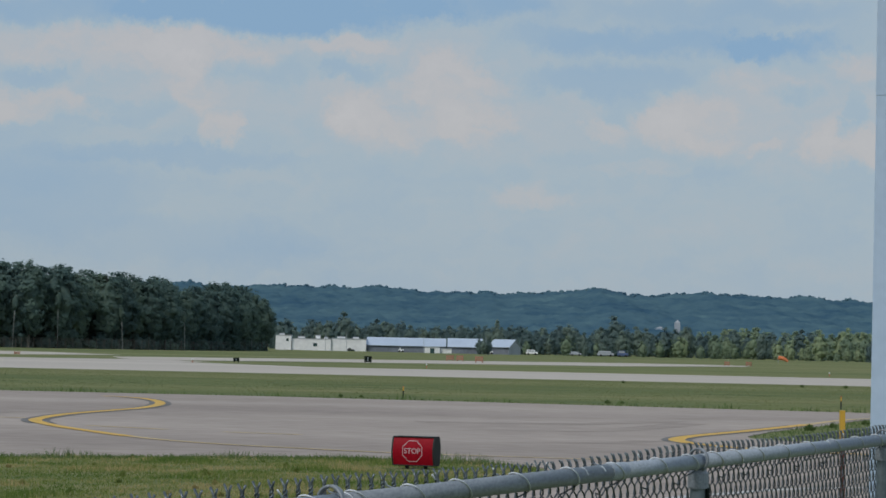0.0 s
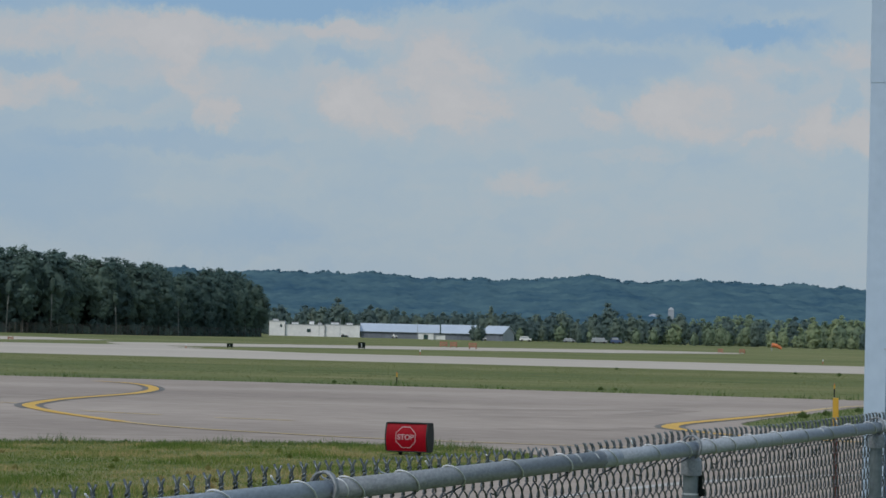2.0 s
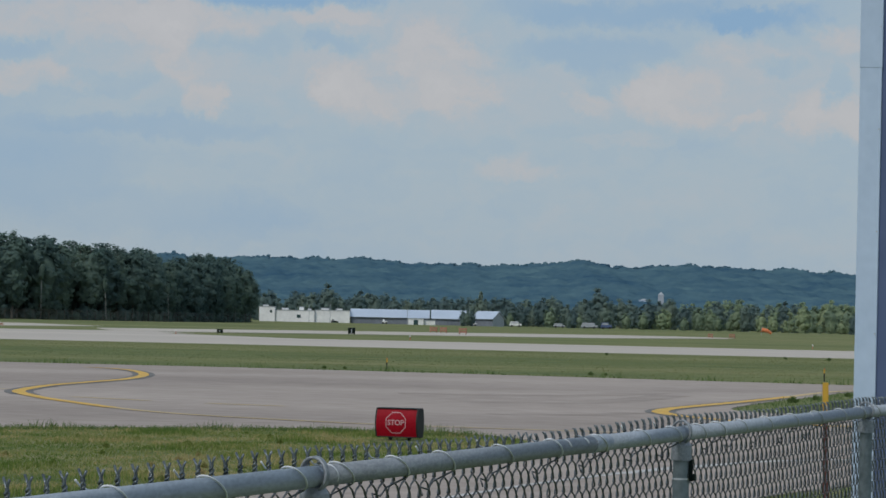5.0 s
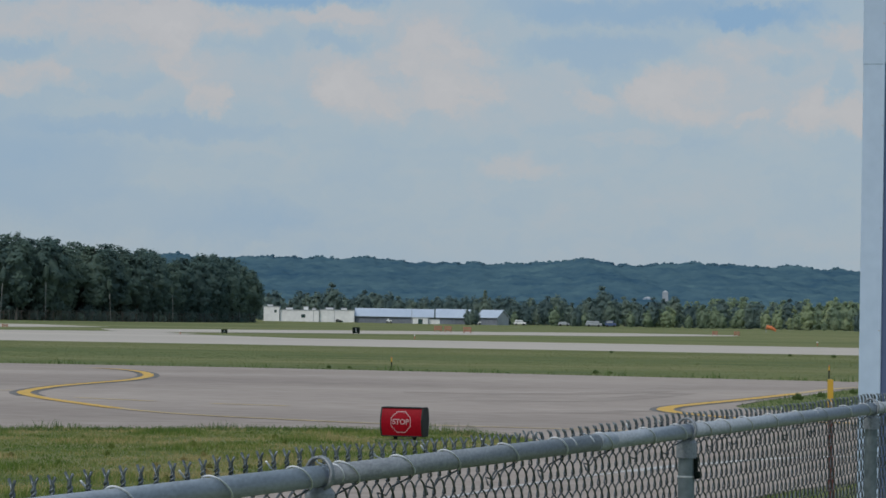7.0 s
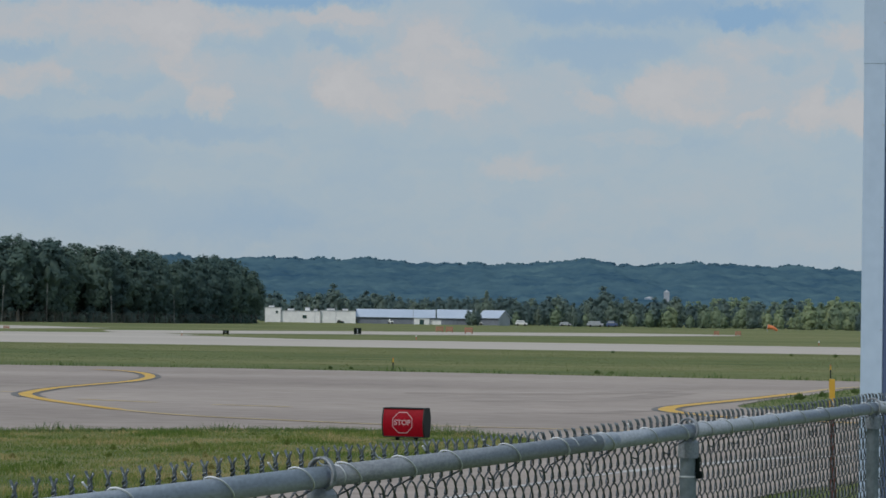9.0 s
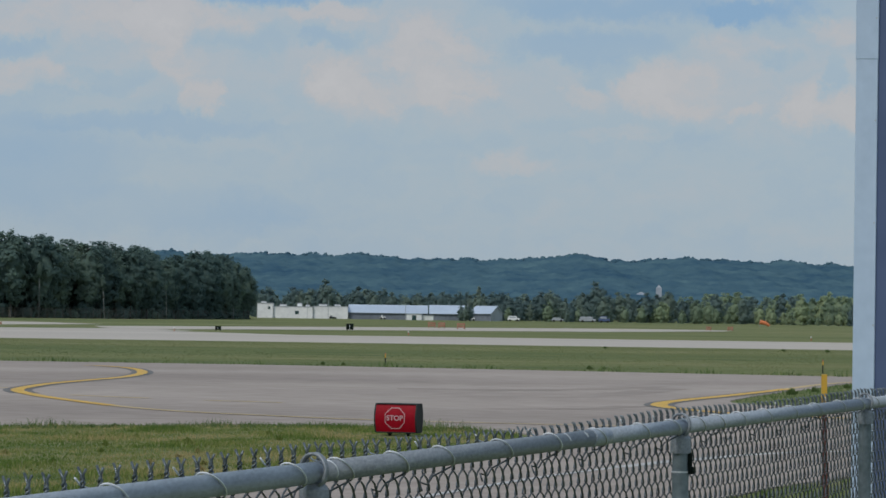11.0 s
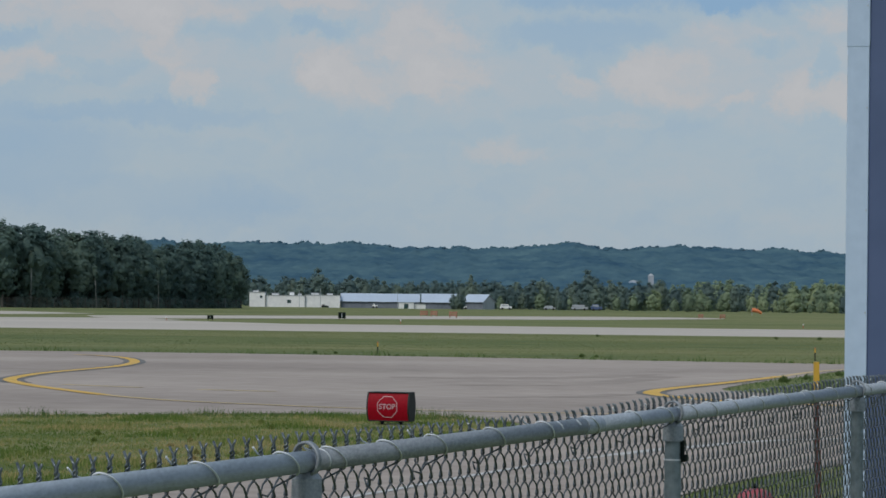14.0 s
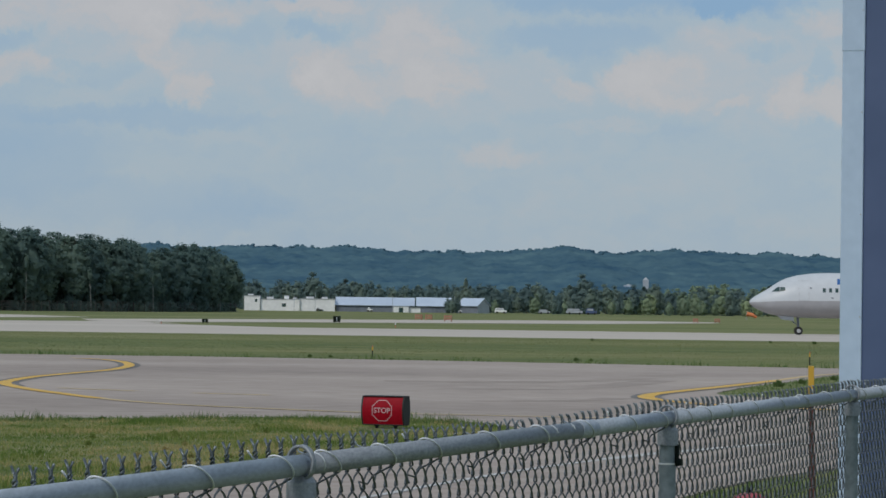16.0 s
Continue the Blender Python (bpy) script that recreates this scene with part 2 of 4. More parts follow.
SOCK_ORANGE = material("orange_windsock_cloth", (0.60, 0.17, 0.07), (0.74, 0.24, 0.10), 0.8, grain=4.0, stain=0.8, bump=0)
ORANGE = material("orange_marker_paint", (0.38, 0.15, 0.09), (0.50, 0.20, 0.11), 0.7, grain=6.0, stain=1.0, bump=0)
YELLOW_POST = material("yellow_marker_sleeve", (0.52, 0.30, 0.03), (0.66, 0.39, 0.05), 0.6, grain=30.0, stain=4.0, bump=0.03)
RUST = material("rusty_red_steel", (0.07, 0.028, 0.028), (0.15, 0.06, 0.055), 0.85, grain=40.0, stain=6.0, bump=0.1)
HYDRANT_RED = material("faded_red_hydrant_paint", (0.26, 0.05, 0.07), (0.38, 0.09, 0.11), 0.6, grain=30.0, stain=6.0, bump=0.05)
BLACK = material("matt_black", (0.006, 0.010, 0.009), (0.014, 0.020, 0.018), 0.8, grain=12.0, stain=2.0, bump=0, spec=0.08)
PLANE_WHITE = material("white_aircraft_paint", (0.50, 0.53, 0.57), (0.57, 0.60, 0.64), 0.4, grain=2.0, stain=0.3, bump=0, spec=0.35)
PLANE_GREY = material("grey_aircraft_belly_paint", (0.35, 0.35, 0.375), (0.41, 0.41, 0.44), 0.4, grain=2.0, stain=0.4, bump=0, spec=0.35)
PLANE_BLUE = material("blue_aircraft_marking", (0.02, 0.10, 0.30), (0.03, 0.13, 0.36), 0.4, grain=3.0, stain=0.4, bump=0)
GLASS_DARK = material("dark_cabin_glazing", (0.02, 0.05, 0.052), (0.035, 0.075, 0.078), 0.3, grain=3.0, stain=0.4, bump=0, spec=0.4)
RUBBER = material("black_tyre_rubber", (0.015, 0.015, 0.016), (0.035, 0.035, 0.036), 0.85, grain=20.0, stain=3.0, bump=0.05)
ALLOY = material("bare_alloy", (0.45, 0.46, 0.48), (0.6, 0.61, 0.63), 0.4, 0.5, grain=20.0, stain=3.0, bump=0)


# ---- building helpers ----
def mesh_object(name, bm, mat, parent=None, label="", smooth=False):
    me = bpy.data.meshes.new(name)
    bm.normal_update()
    bm.to_mesh(me)
    bm.free()
    me.materials.append(mat)
    if smooth:
        for p in me.polygons:
            p.use_smooth = True
    ob = new(name, me)
    if parent is not None:
        ob.parent = parent
    if label:
        tagged(ob, label)
    return ob


def part(name, bm, mat, parent, label="", smooth=False):
    return mesh_object(name, bm, mat, parent, label, smooth)


def raw(name, verts, faces, mat, parent=None, smooth=False):
    me = bpy.data.meshes.new(name)
    me.from_pydata([tuple(v) for v in verts], [], [tuple(f) for f in faces])
    me.materials.append(mat)
    if smooth:
        me.polygons.foreach_set("use_smooth", [True] * len(me.polygons))
    me.update()
    ob = new(name, me)
    if parent is not None:
        ob.parent = parent
    return ob


def thing(name, m, label, category, group="", kind=""):
    ob = new(name)
    ob.matrix_world = m
    ob.empty_display_size = 0.2
    return tagged(ob, label, category, group, kind)


def box(bm, x0, x1, y0, y1, z0, z1, bevel=0.0):
    r = bmesh.ops.create_cube(bm, size=1.0)
    vs = r["verts"]
    bmesh.ops.transform(bm, verts=vs, matrix=Matrix.Translation(((x0 + x1) / 2, (y0 + y1) / 2, (z0 + z1) / 2)) @ Matrix.Diagonal((x1 - x0, y1 - y0, z1 - z0, 1)))
    if bevel:
        es = list({e for v in vs for e in v.link_edges})
        bmesh.ops.bevel(bm, geom=es, offset=bevel, segments=2, profile=0.5, affect="EDGES")
    return bm


def boxed(*a, **k):
    return box(bmesh.new(), *a, **k)


def rod(bm, a, b, r0, r1=None, seg=10, caps=True):
    a, b = Vector(a), Vector(b)
    r1 = r0 if r1 is None else r1
    d = b - a
    r = bmesh.ops.create_cone(bm, cap_ends=caps, segments=seg, radius1=r0, radius2=r1, depth=d.length)
    bmesh.ops.transform(bm, verts=r["verts"], matrix=Matrix.Translation((a + b) / 2) @ d.to_track_quat("Z", "Y").to_matrix().to_4x4())
    return bm


def tube(points, radius, seg=5, verts=None, faces=None):
    """A wire along points, appended to verts and faces."""
    verts = [] if verts is None else verts
    faces = [] if faces is None else faces
    pts = [Vector(p) for p in points]
    base = len(verts)
    for i, p in enumerate(pts):
        t = (pts[min(i + 1, len(pts) - 1)] - pts[max(i - 1, 0)]).normalized()
        u = t.cross(Vector((0.31, 0.17, 0.94)) if abs(t.z) < 0.9 else Vector((0.94, 0.2, 0.1))).normalized()
        w = t.cross(u)
        for k in range(seg):
            a = 2 * math.pi * k / seg
            verts.append(p + radius * (math.cos(a) * u + math.sin(a) * w))
    for i in range(len(pts) - 1):
        for k in range(seg):
            k2 = (k + 1) % seg
            faces.append((base + i * seg + k, base + i * seg + k2, base + (i + 1) * seg + k2, base + (i + 1) * seg + k))
    faces.append(tuple(base + k for k in reversed(range(seg))))
    faces.append(tuple(base + (len(pts) - 1) * seg + k for k in range(seg)))
    return verts, faces


def smooth_line(points, n=8):
    """Catmull-Rom through the plan's corner points."""
    p = [np.array(q, float) for q in points]
    p = [2 * p[0] - p[1]] + p + [2 * p[-1] - p[-2]]
    out = []
    for i in range(1, len(p) - 2):
        for k in range(n):
            t = k / n
            out.append(0.5 * (2 * p[i] + (p[i + 1] - p[i - 1]) * t + (2 * p[i - 1] - 5 * p[i] + 4 * p[i + 1] - p[i + 2]) * t * t + (3 * p[i] - p[i - 1] - 3 * p[i + 1] + p[i + 2]) * t ** 3))
    out.append(p[-2])
    return out


def sheet(name, outline, z, mat, parent=None):
    """A flat slab with a downturned rim, from a plan outline."""
    bm = bmesh.new()
    vs = [bm.verts.new((x, y, z)) for x, y in outline]
    f = bm.faces.new(vs)
    f.normal_update()
    if f.normal.z < 0:
        f.normal_flip()
    r = bmesh.ops.extrude_edge_only(bm, edges=list(f.edges))
    for v in r["geom"]:
        if isinstance(v, bmesh.types.BMVert):
            v.co.z = z - 0.06
    bmesh.ops.triangulate(bm, faces=[f])
    return mesh_object(name, bm, mat, parent)


def ribbon(name, line, width, z, mat, parent=None):
    vs, fs = [], []
    for i, p in enumerate(line):
        t = np.array(line[min(i + 1, len(line) - 1)]) - np.array(line[max(i - 1, 0)])
        n = np.array((-t[1], t[0])) / np.hypot(*t)
        vs += [(*(p + n * width / 2), z), (*(p - n * width / 2), z)]
        if i:
            fs.append((2 * i - 2, 2 * i - 1, 2 * i + 1, 2 * i))
    return raw(name, vs, fs, mat, parent)


# ---- ground, pavements ----
FAR_EDGE = [(-90, 138.0), (-16.0, 136.6), (-7.7, 136.3), (1.0, 133.5), (9.0, 130.0), (15.0, 127.6), (30.0, 124.5), (90, 119.5)]


def build_ground():
    vs = [(-3000, -60, 0), (3000, -60, 0), (3000, 4800, 0), (-3000, 4800, 0)]
    tagged(raw("ground", vs, [(0, 1, 2, 3)], GRASS), "flat mown airfield grass with dry patches", "ground", kind="structure")
    island_tip = smooth_line([(26.0, 119.8), (18.0, 118.6), (14.4, 116.8), (13.0, 113.0), (11.0, 104.3), (9.2, 97.3), (7.9, 91.2), (7.25, 87.2), (7.7, 84.6), (10.2, 83.2), (16.0, 82.5)], 4)
    patch_edge = smooth_line([(22.0, 76.0), (10.0, 57.5), (5.6, 47.0), (4.1, 43.2), (2.6, 38.0), (1.2, 33.0), (0.5, 27.0)], 3)
    sign_edge = smooth_line([(-4.6, 27.0), (-3.7, 36.0), (-2.85, 39.6), (-1.5, 43.2), (0.6, 55.0), (1.55, 60.0), (1.5, 62.0), (0.4, 63.9), (-1.7, 65.1), (-3.6, 64.3), (-7.4, 62.0), (-14.0, 58.0)], 4)
    outline = FAR_EDGE + [(90, 117.0)] + island_tip + [(90, 82.0), (90, 77.5)] + patch_edge + sign_edge + [(-90, 45.0)]
    tagged(sheet("taxiway", outline, 0.02, TARMAC), "worn grey concrete taxiway with faint dark streaks", "taxiway", kind="structure")
    tagged(sheet("runway", [(-400, 236), (0, 239.5), (400, 229), (400, 322), (0, 311.5), (-12, 310), (-27, 345), (-24, 352), (-31, 378), (-60, 340), (-400, 330)], 0.02, RUNWAY), "pale concrete runway crossing the airfield", "runway", kind="structure")
    tagged(sheet("far_taxiway", [(-33, 372), (-26, 376), (-14, 402), (21.5, 455), (43, 528), (47, 560), (40, 572), (27, 566), (-17, 478), (-40, 418), (-36, 385)], 0.03, RUNWAY), "pale far taxiway strip beyond the runway", "taxiway", kind="structure")
    tagged(sheet("far_taxiway", [(-120, 425), (-52, 427), (-44, 470), (-58, 512), (-130, 520)], 0.025, RUNWAY), "pale far taxiway strip near the wood", "taxiway", kind="structure")
    s_curve = smooth_line([(-16.5, 131.5), (-13.0, 128.6), (-11.4, 126.2), (-10.2, 121.5), (-9.4, 114.4), (-9.35, 107.5), (-9.9, 101.7), (-10.4, 96.5), (-10.5, 91.4), (-10.25, 87.6), (-9.2, 82.9), (-7.9, 78.7), (-6.6, 74.9), (-5.1, 71.9), (-3.2, 69.8), (-0.8, 67.8), (3.5, 66.4)], 6)
    hairpin = smooth_line([(17.0, 122.3), (13.0, 114.5), (9.9, 102.0), (7.9, 94.2), (6.2, 88.0), (5.5, 85.0), (5.2, 82.0), (5.5, 79.3), (6.1, 77.1), (7.2, 75.0), (11.0, 72.5), (18.0, 71.0)], 6)
    for line, black in ((s_curve[7:72], s_curve[9:58]), (hairpin[11:], hairpin[12:])):
        a = ribbon("taxiway_line_border", black, 0.72, 0.026, BLACK_PAINT)
        tagged(a, "black border painted under yellow taxiway line", "marking", kind="structure")
        b = ribbon("taxiway_line", line, 0.40 if line[0][0] > 0 else 0.34, 0.032, YELLOW)
        tagged(b, "curved yellow painted taxiway centre line", "marking", kind="structure")
    tagged(ribbon("faded_line", hairpin[:12], 0.3, 0.030, FADED), "worn faded yellow paint line", "marking", kind="structure")
    tagged(ribbon("faded_line", s_curve[71:], 0.24, 0.030, FADED), "worn faded yellow paint line", "marking", kind="structure")
    for line, w in (([(-1.0, 96.5), (2.0, 97.0), (5.0, 101.0), (7.6, 110.0)], 1.5), ([(0.6, 88.5), (3.2, 90.0), (5.2, 95.0), (6.8, 102.0)], 1.2), ([(1.2, 77.6), (3.2, 78.4), (4.6, 81.5)], 0.8), ([(-11.9, 101.0), (-12.6, 95.0), (-12.0, 89.0)], 1.0)):
        tagged(ribbon("tyre_mark", smooth_line(line, 6), w, 0.024, TYRE_MARK), "faint dark tyre mark on the concrete", "marking", kind="structure")
    for line in ([(-8.6, 84.2), (-6.6, 82.2)], [(-5.2, 81.0), (-3.4, 80.0)], [(-13.5, 91.6), (-10.9, 90.8)]):
        tagged(ribbon("faded_line", smooth_line(line, 3), 0.3, 0.026, FADED), "worn faded yellow paint line", "marking", kind="structure")
    road = smooth_line([(-2.6, 29.0), (-0.95, 36.6), (-0.39, 38.7), (0.18, 40.9), (1.5, 45.5), (3.1, 49.9), (3.72, 51.3), (5.1, 54.0), (6.4, 55.3), (9.0, 56.4)], 5)
    for line, w in ((road[:24], 0.12), (road[23:], 0.26)):
        tagged(ribbon("road_edge_line", line, w, 0.028, WHITE_PAINT), "white painted edge line on service road", "marking", kind="structure")


build_ground()


def blades(name, count, region, height, width, mat, label, inside):
    """One object of many single blades, rooted in the plan where inside() holds."""
    rng = np.random.default_rng(len(name) + count)
    x0, x1, y0, y1 = region
    x, y = rng.uniform(x0, x1, count), rng.uniform(y0, y1, count)
    keep = inside(x, y)
    x, y = x[keep], y[keep]
    n = len(x)
    clump = 0.55 + 0.9 * np.clip(np.sin(x * 1.7 + 2.0 * np.sin(y * 0.31)) * np.sin(y * 0.9 + 1.3 * np.sin(x * 0.7)) + 0.35, 0, 1) ** 2
    h = height * clump * rng.uniform(0.4, 1.3, n)
    a = rng.uniform(0, math.pi, n)
    w = width * rng.uniform(0.6, 1.4, n)
    lx, ly = rng.normal(0, 0.3, n) * h, rng.normal(0, 0.3, n) * h
    v = np.empty((n, 3, 3))
    v[:, 0] = np.stack([x - np.cos(a) * w, y - np.sin(a) * w, np.full(n, -0.005)], 1)
    v[:, 1] = np.stack([x + np.cos(a) * w, y + np.sin(a) * w, np.full(n, -0.005)], 1)
    v[:, 2] = np.stack([x + lx, y + ly, h], 1)
    me = bpy.data.meshes.new(name)
    me.vertices.add(3 * n)
    me.loops.add(3 * n)
    me.polygons.add(n)
    me.vertices.foreach_set("co", v.ravel())
    me.loops.foreach_set("vertex_index", np.arange(3 * n))
    me.polygons.foreach_set("loop_start", np.arange(0, 3 * n, 3))
    me.update(calc_edges=True)
    me.materials.append(mat)
    tagged(new(name, me), label, "grass", kind="stuff")


def near_lawn(x, y):
    edge = np.interp(y, [30, 36, 39.6, 43.2, 55, 60, 62], [-4.2, -3.7, -2.9, -1.55, 0.55, 1.5, 1.45])
    rim = np.interp(x, [-14, -7.4, -3.6, -1.7, 0.4, 1.5], [58, 62, 64.3, 65.1, 63.9, 62])
    clear = (np.abs(x + 0.6) < 0.45) & (y > 58.5) & (y < 60.4)
    return (x < edge) & (y < rim) & ~clear


def far_edge(x):
    return np.interp(x, [p[0] for p in FAR_EDGE], [p[1] for p in FAR_EDGE])


blades("rough_grass", 120000, (-10.5, 1.8, 37, 65.3), 0.055, 0.008, BLADES, "rough green and straw grass beside the taxiway", near_lawn)
blades("tall_verge_grass", 30000, (-10.0, 1.8, 56.5, 65.3), 0.12, 0.008, WEED, "taller green grass along the taxiway edge", lambda x, y: near_lawn(x, y) & ~near_lawn(x, y + 1.5))
blades("infield_grass", 90000, (-34, 34, 122, 236), 0.020, 0.03, MEADOW, "grass strip between taxiway and runway", lambda x, y: (np.abs(x) < 0.15 * y + 2) & (y > far_edge(x) + 0.4))
blades("taxiway_fringe", 14000, (-22, 24, 124, 139), 0.17, 0.025, WEED, "darker grass fringe along the taxiway edge", lambda x, y: (y > far_edge(x)) & (y < far_edge(x) + 1.3))
blades("island_grass", 22000, (7, 24, 80, 122), 0.10, 0.012, WEED, "weedy grass island beside the taxiway", lambda x, y: (y > 84.5) & (y < np.interp(x, [7.2, 7.9, 9.2, 11.0, 13.0, 14.4, 18], [87, 91, 97, 104, 112.6, 116.4, 118.2])) & (x > np.interp(y, [84.5, 87, 92], [8.2, 7.4, 7.9])))
blades("verge_grass", 26000, (0, 9, 26, 52), 0.09, 0.009, WEED, "grass verge beside the blue building", lambda x, y: y < np.interp(x, [0.5, 1.2, 2.6, 4.1, 5.6, 10], [26, 32.5, 37.6, 42.8, 46.6, 57]))


# ---- chain-link fence ----
FENCE_AT = (-0.21, 6.30)
FENCE_DIR = math.degrees(math.atan2(0.9605, 0.2783))
BAY, RAIL_Z = 3.06, 1.795
# where the tie wires sit along each bay
TIES = {-1: [0.35, 0.75, 1.13, 1.62, 2.09, 2.52, 2.94], 0: [0.15, 0.50, 0.82, 1.27, 1.70, 2.13, 2.59, 2.95], 1: [0.20, 0.46, 0.76, 1.14, 1.56, 1.98, 2.42, 2.80]}


def build_fence():
    """Runs along local x from its second post; local +y is the airfield side."""
    fence = thing("chain_link_fence", pose(*FENCE_AT, 0, 0, 0, FENCE_DIR), "galvanised chain-link fence with twisted wire barbs along the top rail", "fence")
    rng = random.Random(4)
    first, last = -2, 5
    POSTS = {i: i * BAY - (0.11 if i >= 2 else 0.0) for i in range(first, last + 1)}
    sag = {-1: 0.006, 0: 0.013}
    for i in range(first, last + 1):
        x = POSTS[i]
        bay = POSTS[i + 1] - x if i < last else 0.0
        rod_bm = bmesh.new()
        rod(rod_bm, (x, 0, -0.05), (x, 0, RAIL_Z - 0.052), 0.0215, seg=24)
        part("post", rod_bm, POST_STEEL, fence)
        cap = bmesh.new()
        rod(cap, (x, 0, RAIL_Z - 0.069), (x, 0, RAIL_Z - 0.030), 0.0275, 0.0265, seg=24)
        rod(cap, (x, 0, RAIL_Z - 0.030), (x, 0, RAIL_Z - 0.018), 0.0265, 0.018, seg=24)
        part("post_cap", cap, GALV_DULL, fence)
        pts = [(x - 0.004 + 0.012 * math.sin(a), 0.0275 * math.sin(a), RAIL_Z + 0.004 + 0.030 * math.cos(a)) for a in np.linspace(0, 2 * math.pi, 25)]
        vs, fs = [], []
        for off in (-0.006, -0.002, 0.002, 0.006):
            tube([(px + off, py, pz) for px, py, pz in pts], 0.0032, 5, vs, fs)
        raw("loop_cap", vs, fs, GALV_DULL, fence, True)
        if i < last:
            lengths = [(0.0, 2.13, GALV_DULL), (2.13, bay, GALV)] if i == 0 else [(0.0, bay, GALV)]
            for a, b, steel in lengths:
                rail = bmesh.new()
                rod(rail, (x + a, 0, RAIL_Z), (x + b, 0, RAIL_Z), 0.0195, seg=24)
                part("top_rail", rail, steel, fence, "dull worn rail length" if steel is GALV_DULL else "", smooth=True)
            if i in (0, 2):
                sleeve = bmesh.new()
                rod(sleeve, (x + 2.05, 0, RAIL_Z), (x + 2.21, 0, RAIL_Z), 0.0212, seg=24)
                part("rail_sleeve", sleeve, GALV, fence, "swaged rail joint sleeve")
            # tie wires round the rail
            for k, along in enumerate(TIES.get(i, [0.16 + 0.385 * q for q in range(8)])):
                tx = x + along
                lean = rng.uniform(0.028, 0.042)
                ring = [(tx - lean * math.cos(a), -0.0225 * math.sin(a), RAIL_Z + 0.0225 * math.cos(a)) for a in np.linspace(-1.2, 2.7, 17)]
                vs, fs = tube(ring, 0.0018, 6)
                tvs, tfs = [], []
                tube([ring[0], (tx - lean - 0.03, 0.031, RAIL_Z + 0.020), (tx - lean - 0.055, 0.030, RAIL_Z + 0.032)], 0.0019, 5, vs, fs)
                tube([ring[-1], (tx + 0.0, 0.020, RAIL_Z - 0.04), (tx - 0.03, 0.022, RAIL_Z - 0.055), (tx - 0.045, 0.034, RAIL_Z - 0.05), (tx - 0.06, 0.024, RAIL_Z - 0.066)], 0.0019, 5, tvs, tfs)
                tie = raw("tie_wire", vs, fs, TIE, fence, True)
                raw("tie_end", tvs, tfs, WIRE, tie, True)
            # woven fabric of this bay, one zigzag wire to each mesh width
            vs, fs, bvs, bfs = [], [], [], []
            y = 0.027
            n = 86
            pitch = bay / n
            slack = [rng.uniform(-0.004, 0.004) for _ in range(n // 2 + 1)]
            for k in range(n):
                wx = x + (k + 0.5) * pitch + slack[k // 2]
                top = RAIL_Z + 0.012 - sag.get(i, 0.008) * math.sin(math.pi * (k + 0.5) / n)
                half, side, z = pitch / 2, (1 if k % 2 else -1), top - 0.018
                pts = [(wx - side * half * 0.9, y, top), (wx - side * half, y, top - 0.012)]
                while z > 0.06:
                    # a flattened coil: slants in one direction lie in front, in the other behind
                    if z < 1.1 or i > 2 or i < -1:
                        pts.append((wx + side * half * 1.06, y, z - 0.018))
                        side = -side
                        z -= 0.0362
                        continue
                    pts.append((wx - side * half * 0.45, y - 0.0044 * side, z + 0.0085))
                    pts.append((wx + side * half * 0.45, y - 0.0044 * side, z - 0.0085))
                    pts.append((wx + side * half * 1.06, y - 0.0020 * side, z - 0.0162))
                    pts.append((wx + side * half * 1.06, y + 0.0020 * side, z - 0.0200))
                    side = -side
                    z -= 0.0362
                tube(pts, 0.0022, 4, vs, fs)
            for k in range(n // 2):
                # the pair's ends are twisted together and splay open
                wx = x + (2 * k + 1) * pitch + slack[k]
                top = RAIL_Z + 0.012 - sag.get(i, 0.008) * math.sin(math.pi * (2 * k + 1) / n)
                lean, tall = rng.uniform(-0.005, 0.003), rng.uniform(0.024, 0.027)
                turn = rng.uniform(-0.35, 0.35)
                for s in (0, 1):
                    ph = math.pi * s + turn
                    hel = []
                    for j in range(13):
                        u = j / 12
                        a = ph + u * 10.5
                        hel.append((wx + lean * u + 0.0030 * math.cos(a), y + 0.0030 * math.sin(a), top - 0.004 + u * tall))
                    sp = 1 if s else -1
                    ox = rng.uniform(-0.0025, 0.0025)
                    out = 1.15 if s else 0.85
                    if i > 0 or (i == 0 and k > 22):
                        # both tips bent over to one side
                        hel.append((wx + lean - 0.001, y + sp * 0.0014 + 0.001, top + tall + 0.002))
                        hel.append((wx + lean - 0.004 + ox, y + sp * 0.0022 + 0.0045 * out, top + tall + 0.006 + 0.004 * out))
                    else:
                        hel.append((wx + lean + sp * 0.003 + ox * 0.4, y + sp * 0.0026 * out, top + tall + 0.002))
                        hel.append((wx + lean + sp * 0.007 + ox, y + sp * 0.0085 * out, top + tall + 0.007 + 0.006 * out))
                    tube(hel, 0.0023, 5, bvs, bfs)
            fabric = raw("mesh_fabric", vs, fs, WIRE, fence)
            tagged(fabric, "woven diamond wire mesh", kind="stuff")
            tagged(raw("wire_barb", bvs, bfs, BARB, fence, True), "twisted wire barbs with open tips", kind="stuff")
    # padlock strap hanging on one post
    bm = boxed(BAY - 0.008, BAY + 0.010, -0.030, -0.0205, RAIL_Z - 0.108, RAIL_Z - 0.066, bevel=0.003)
    box(bm, BAY - 0.011, BAY + 0.013, -0.036, -0.022, RAIL_Z - 0.122, RAIL_Z - 0.103, bevel=0.004)
    part("strap", bm, BLACK, fence, "black strap end hanging on the post")
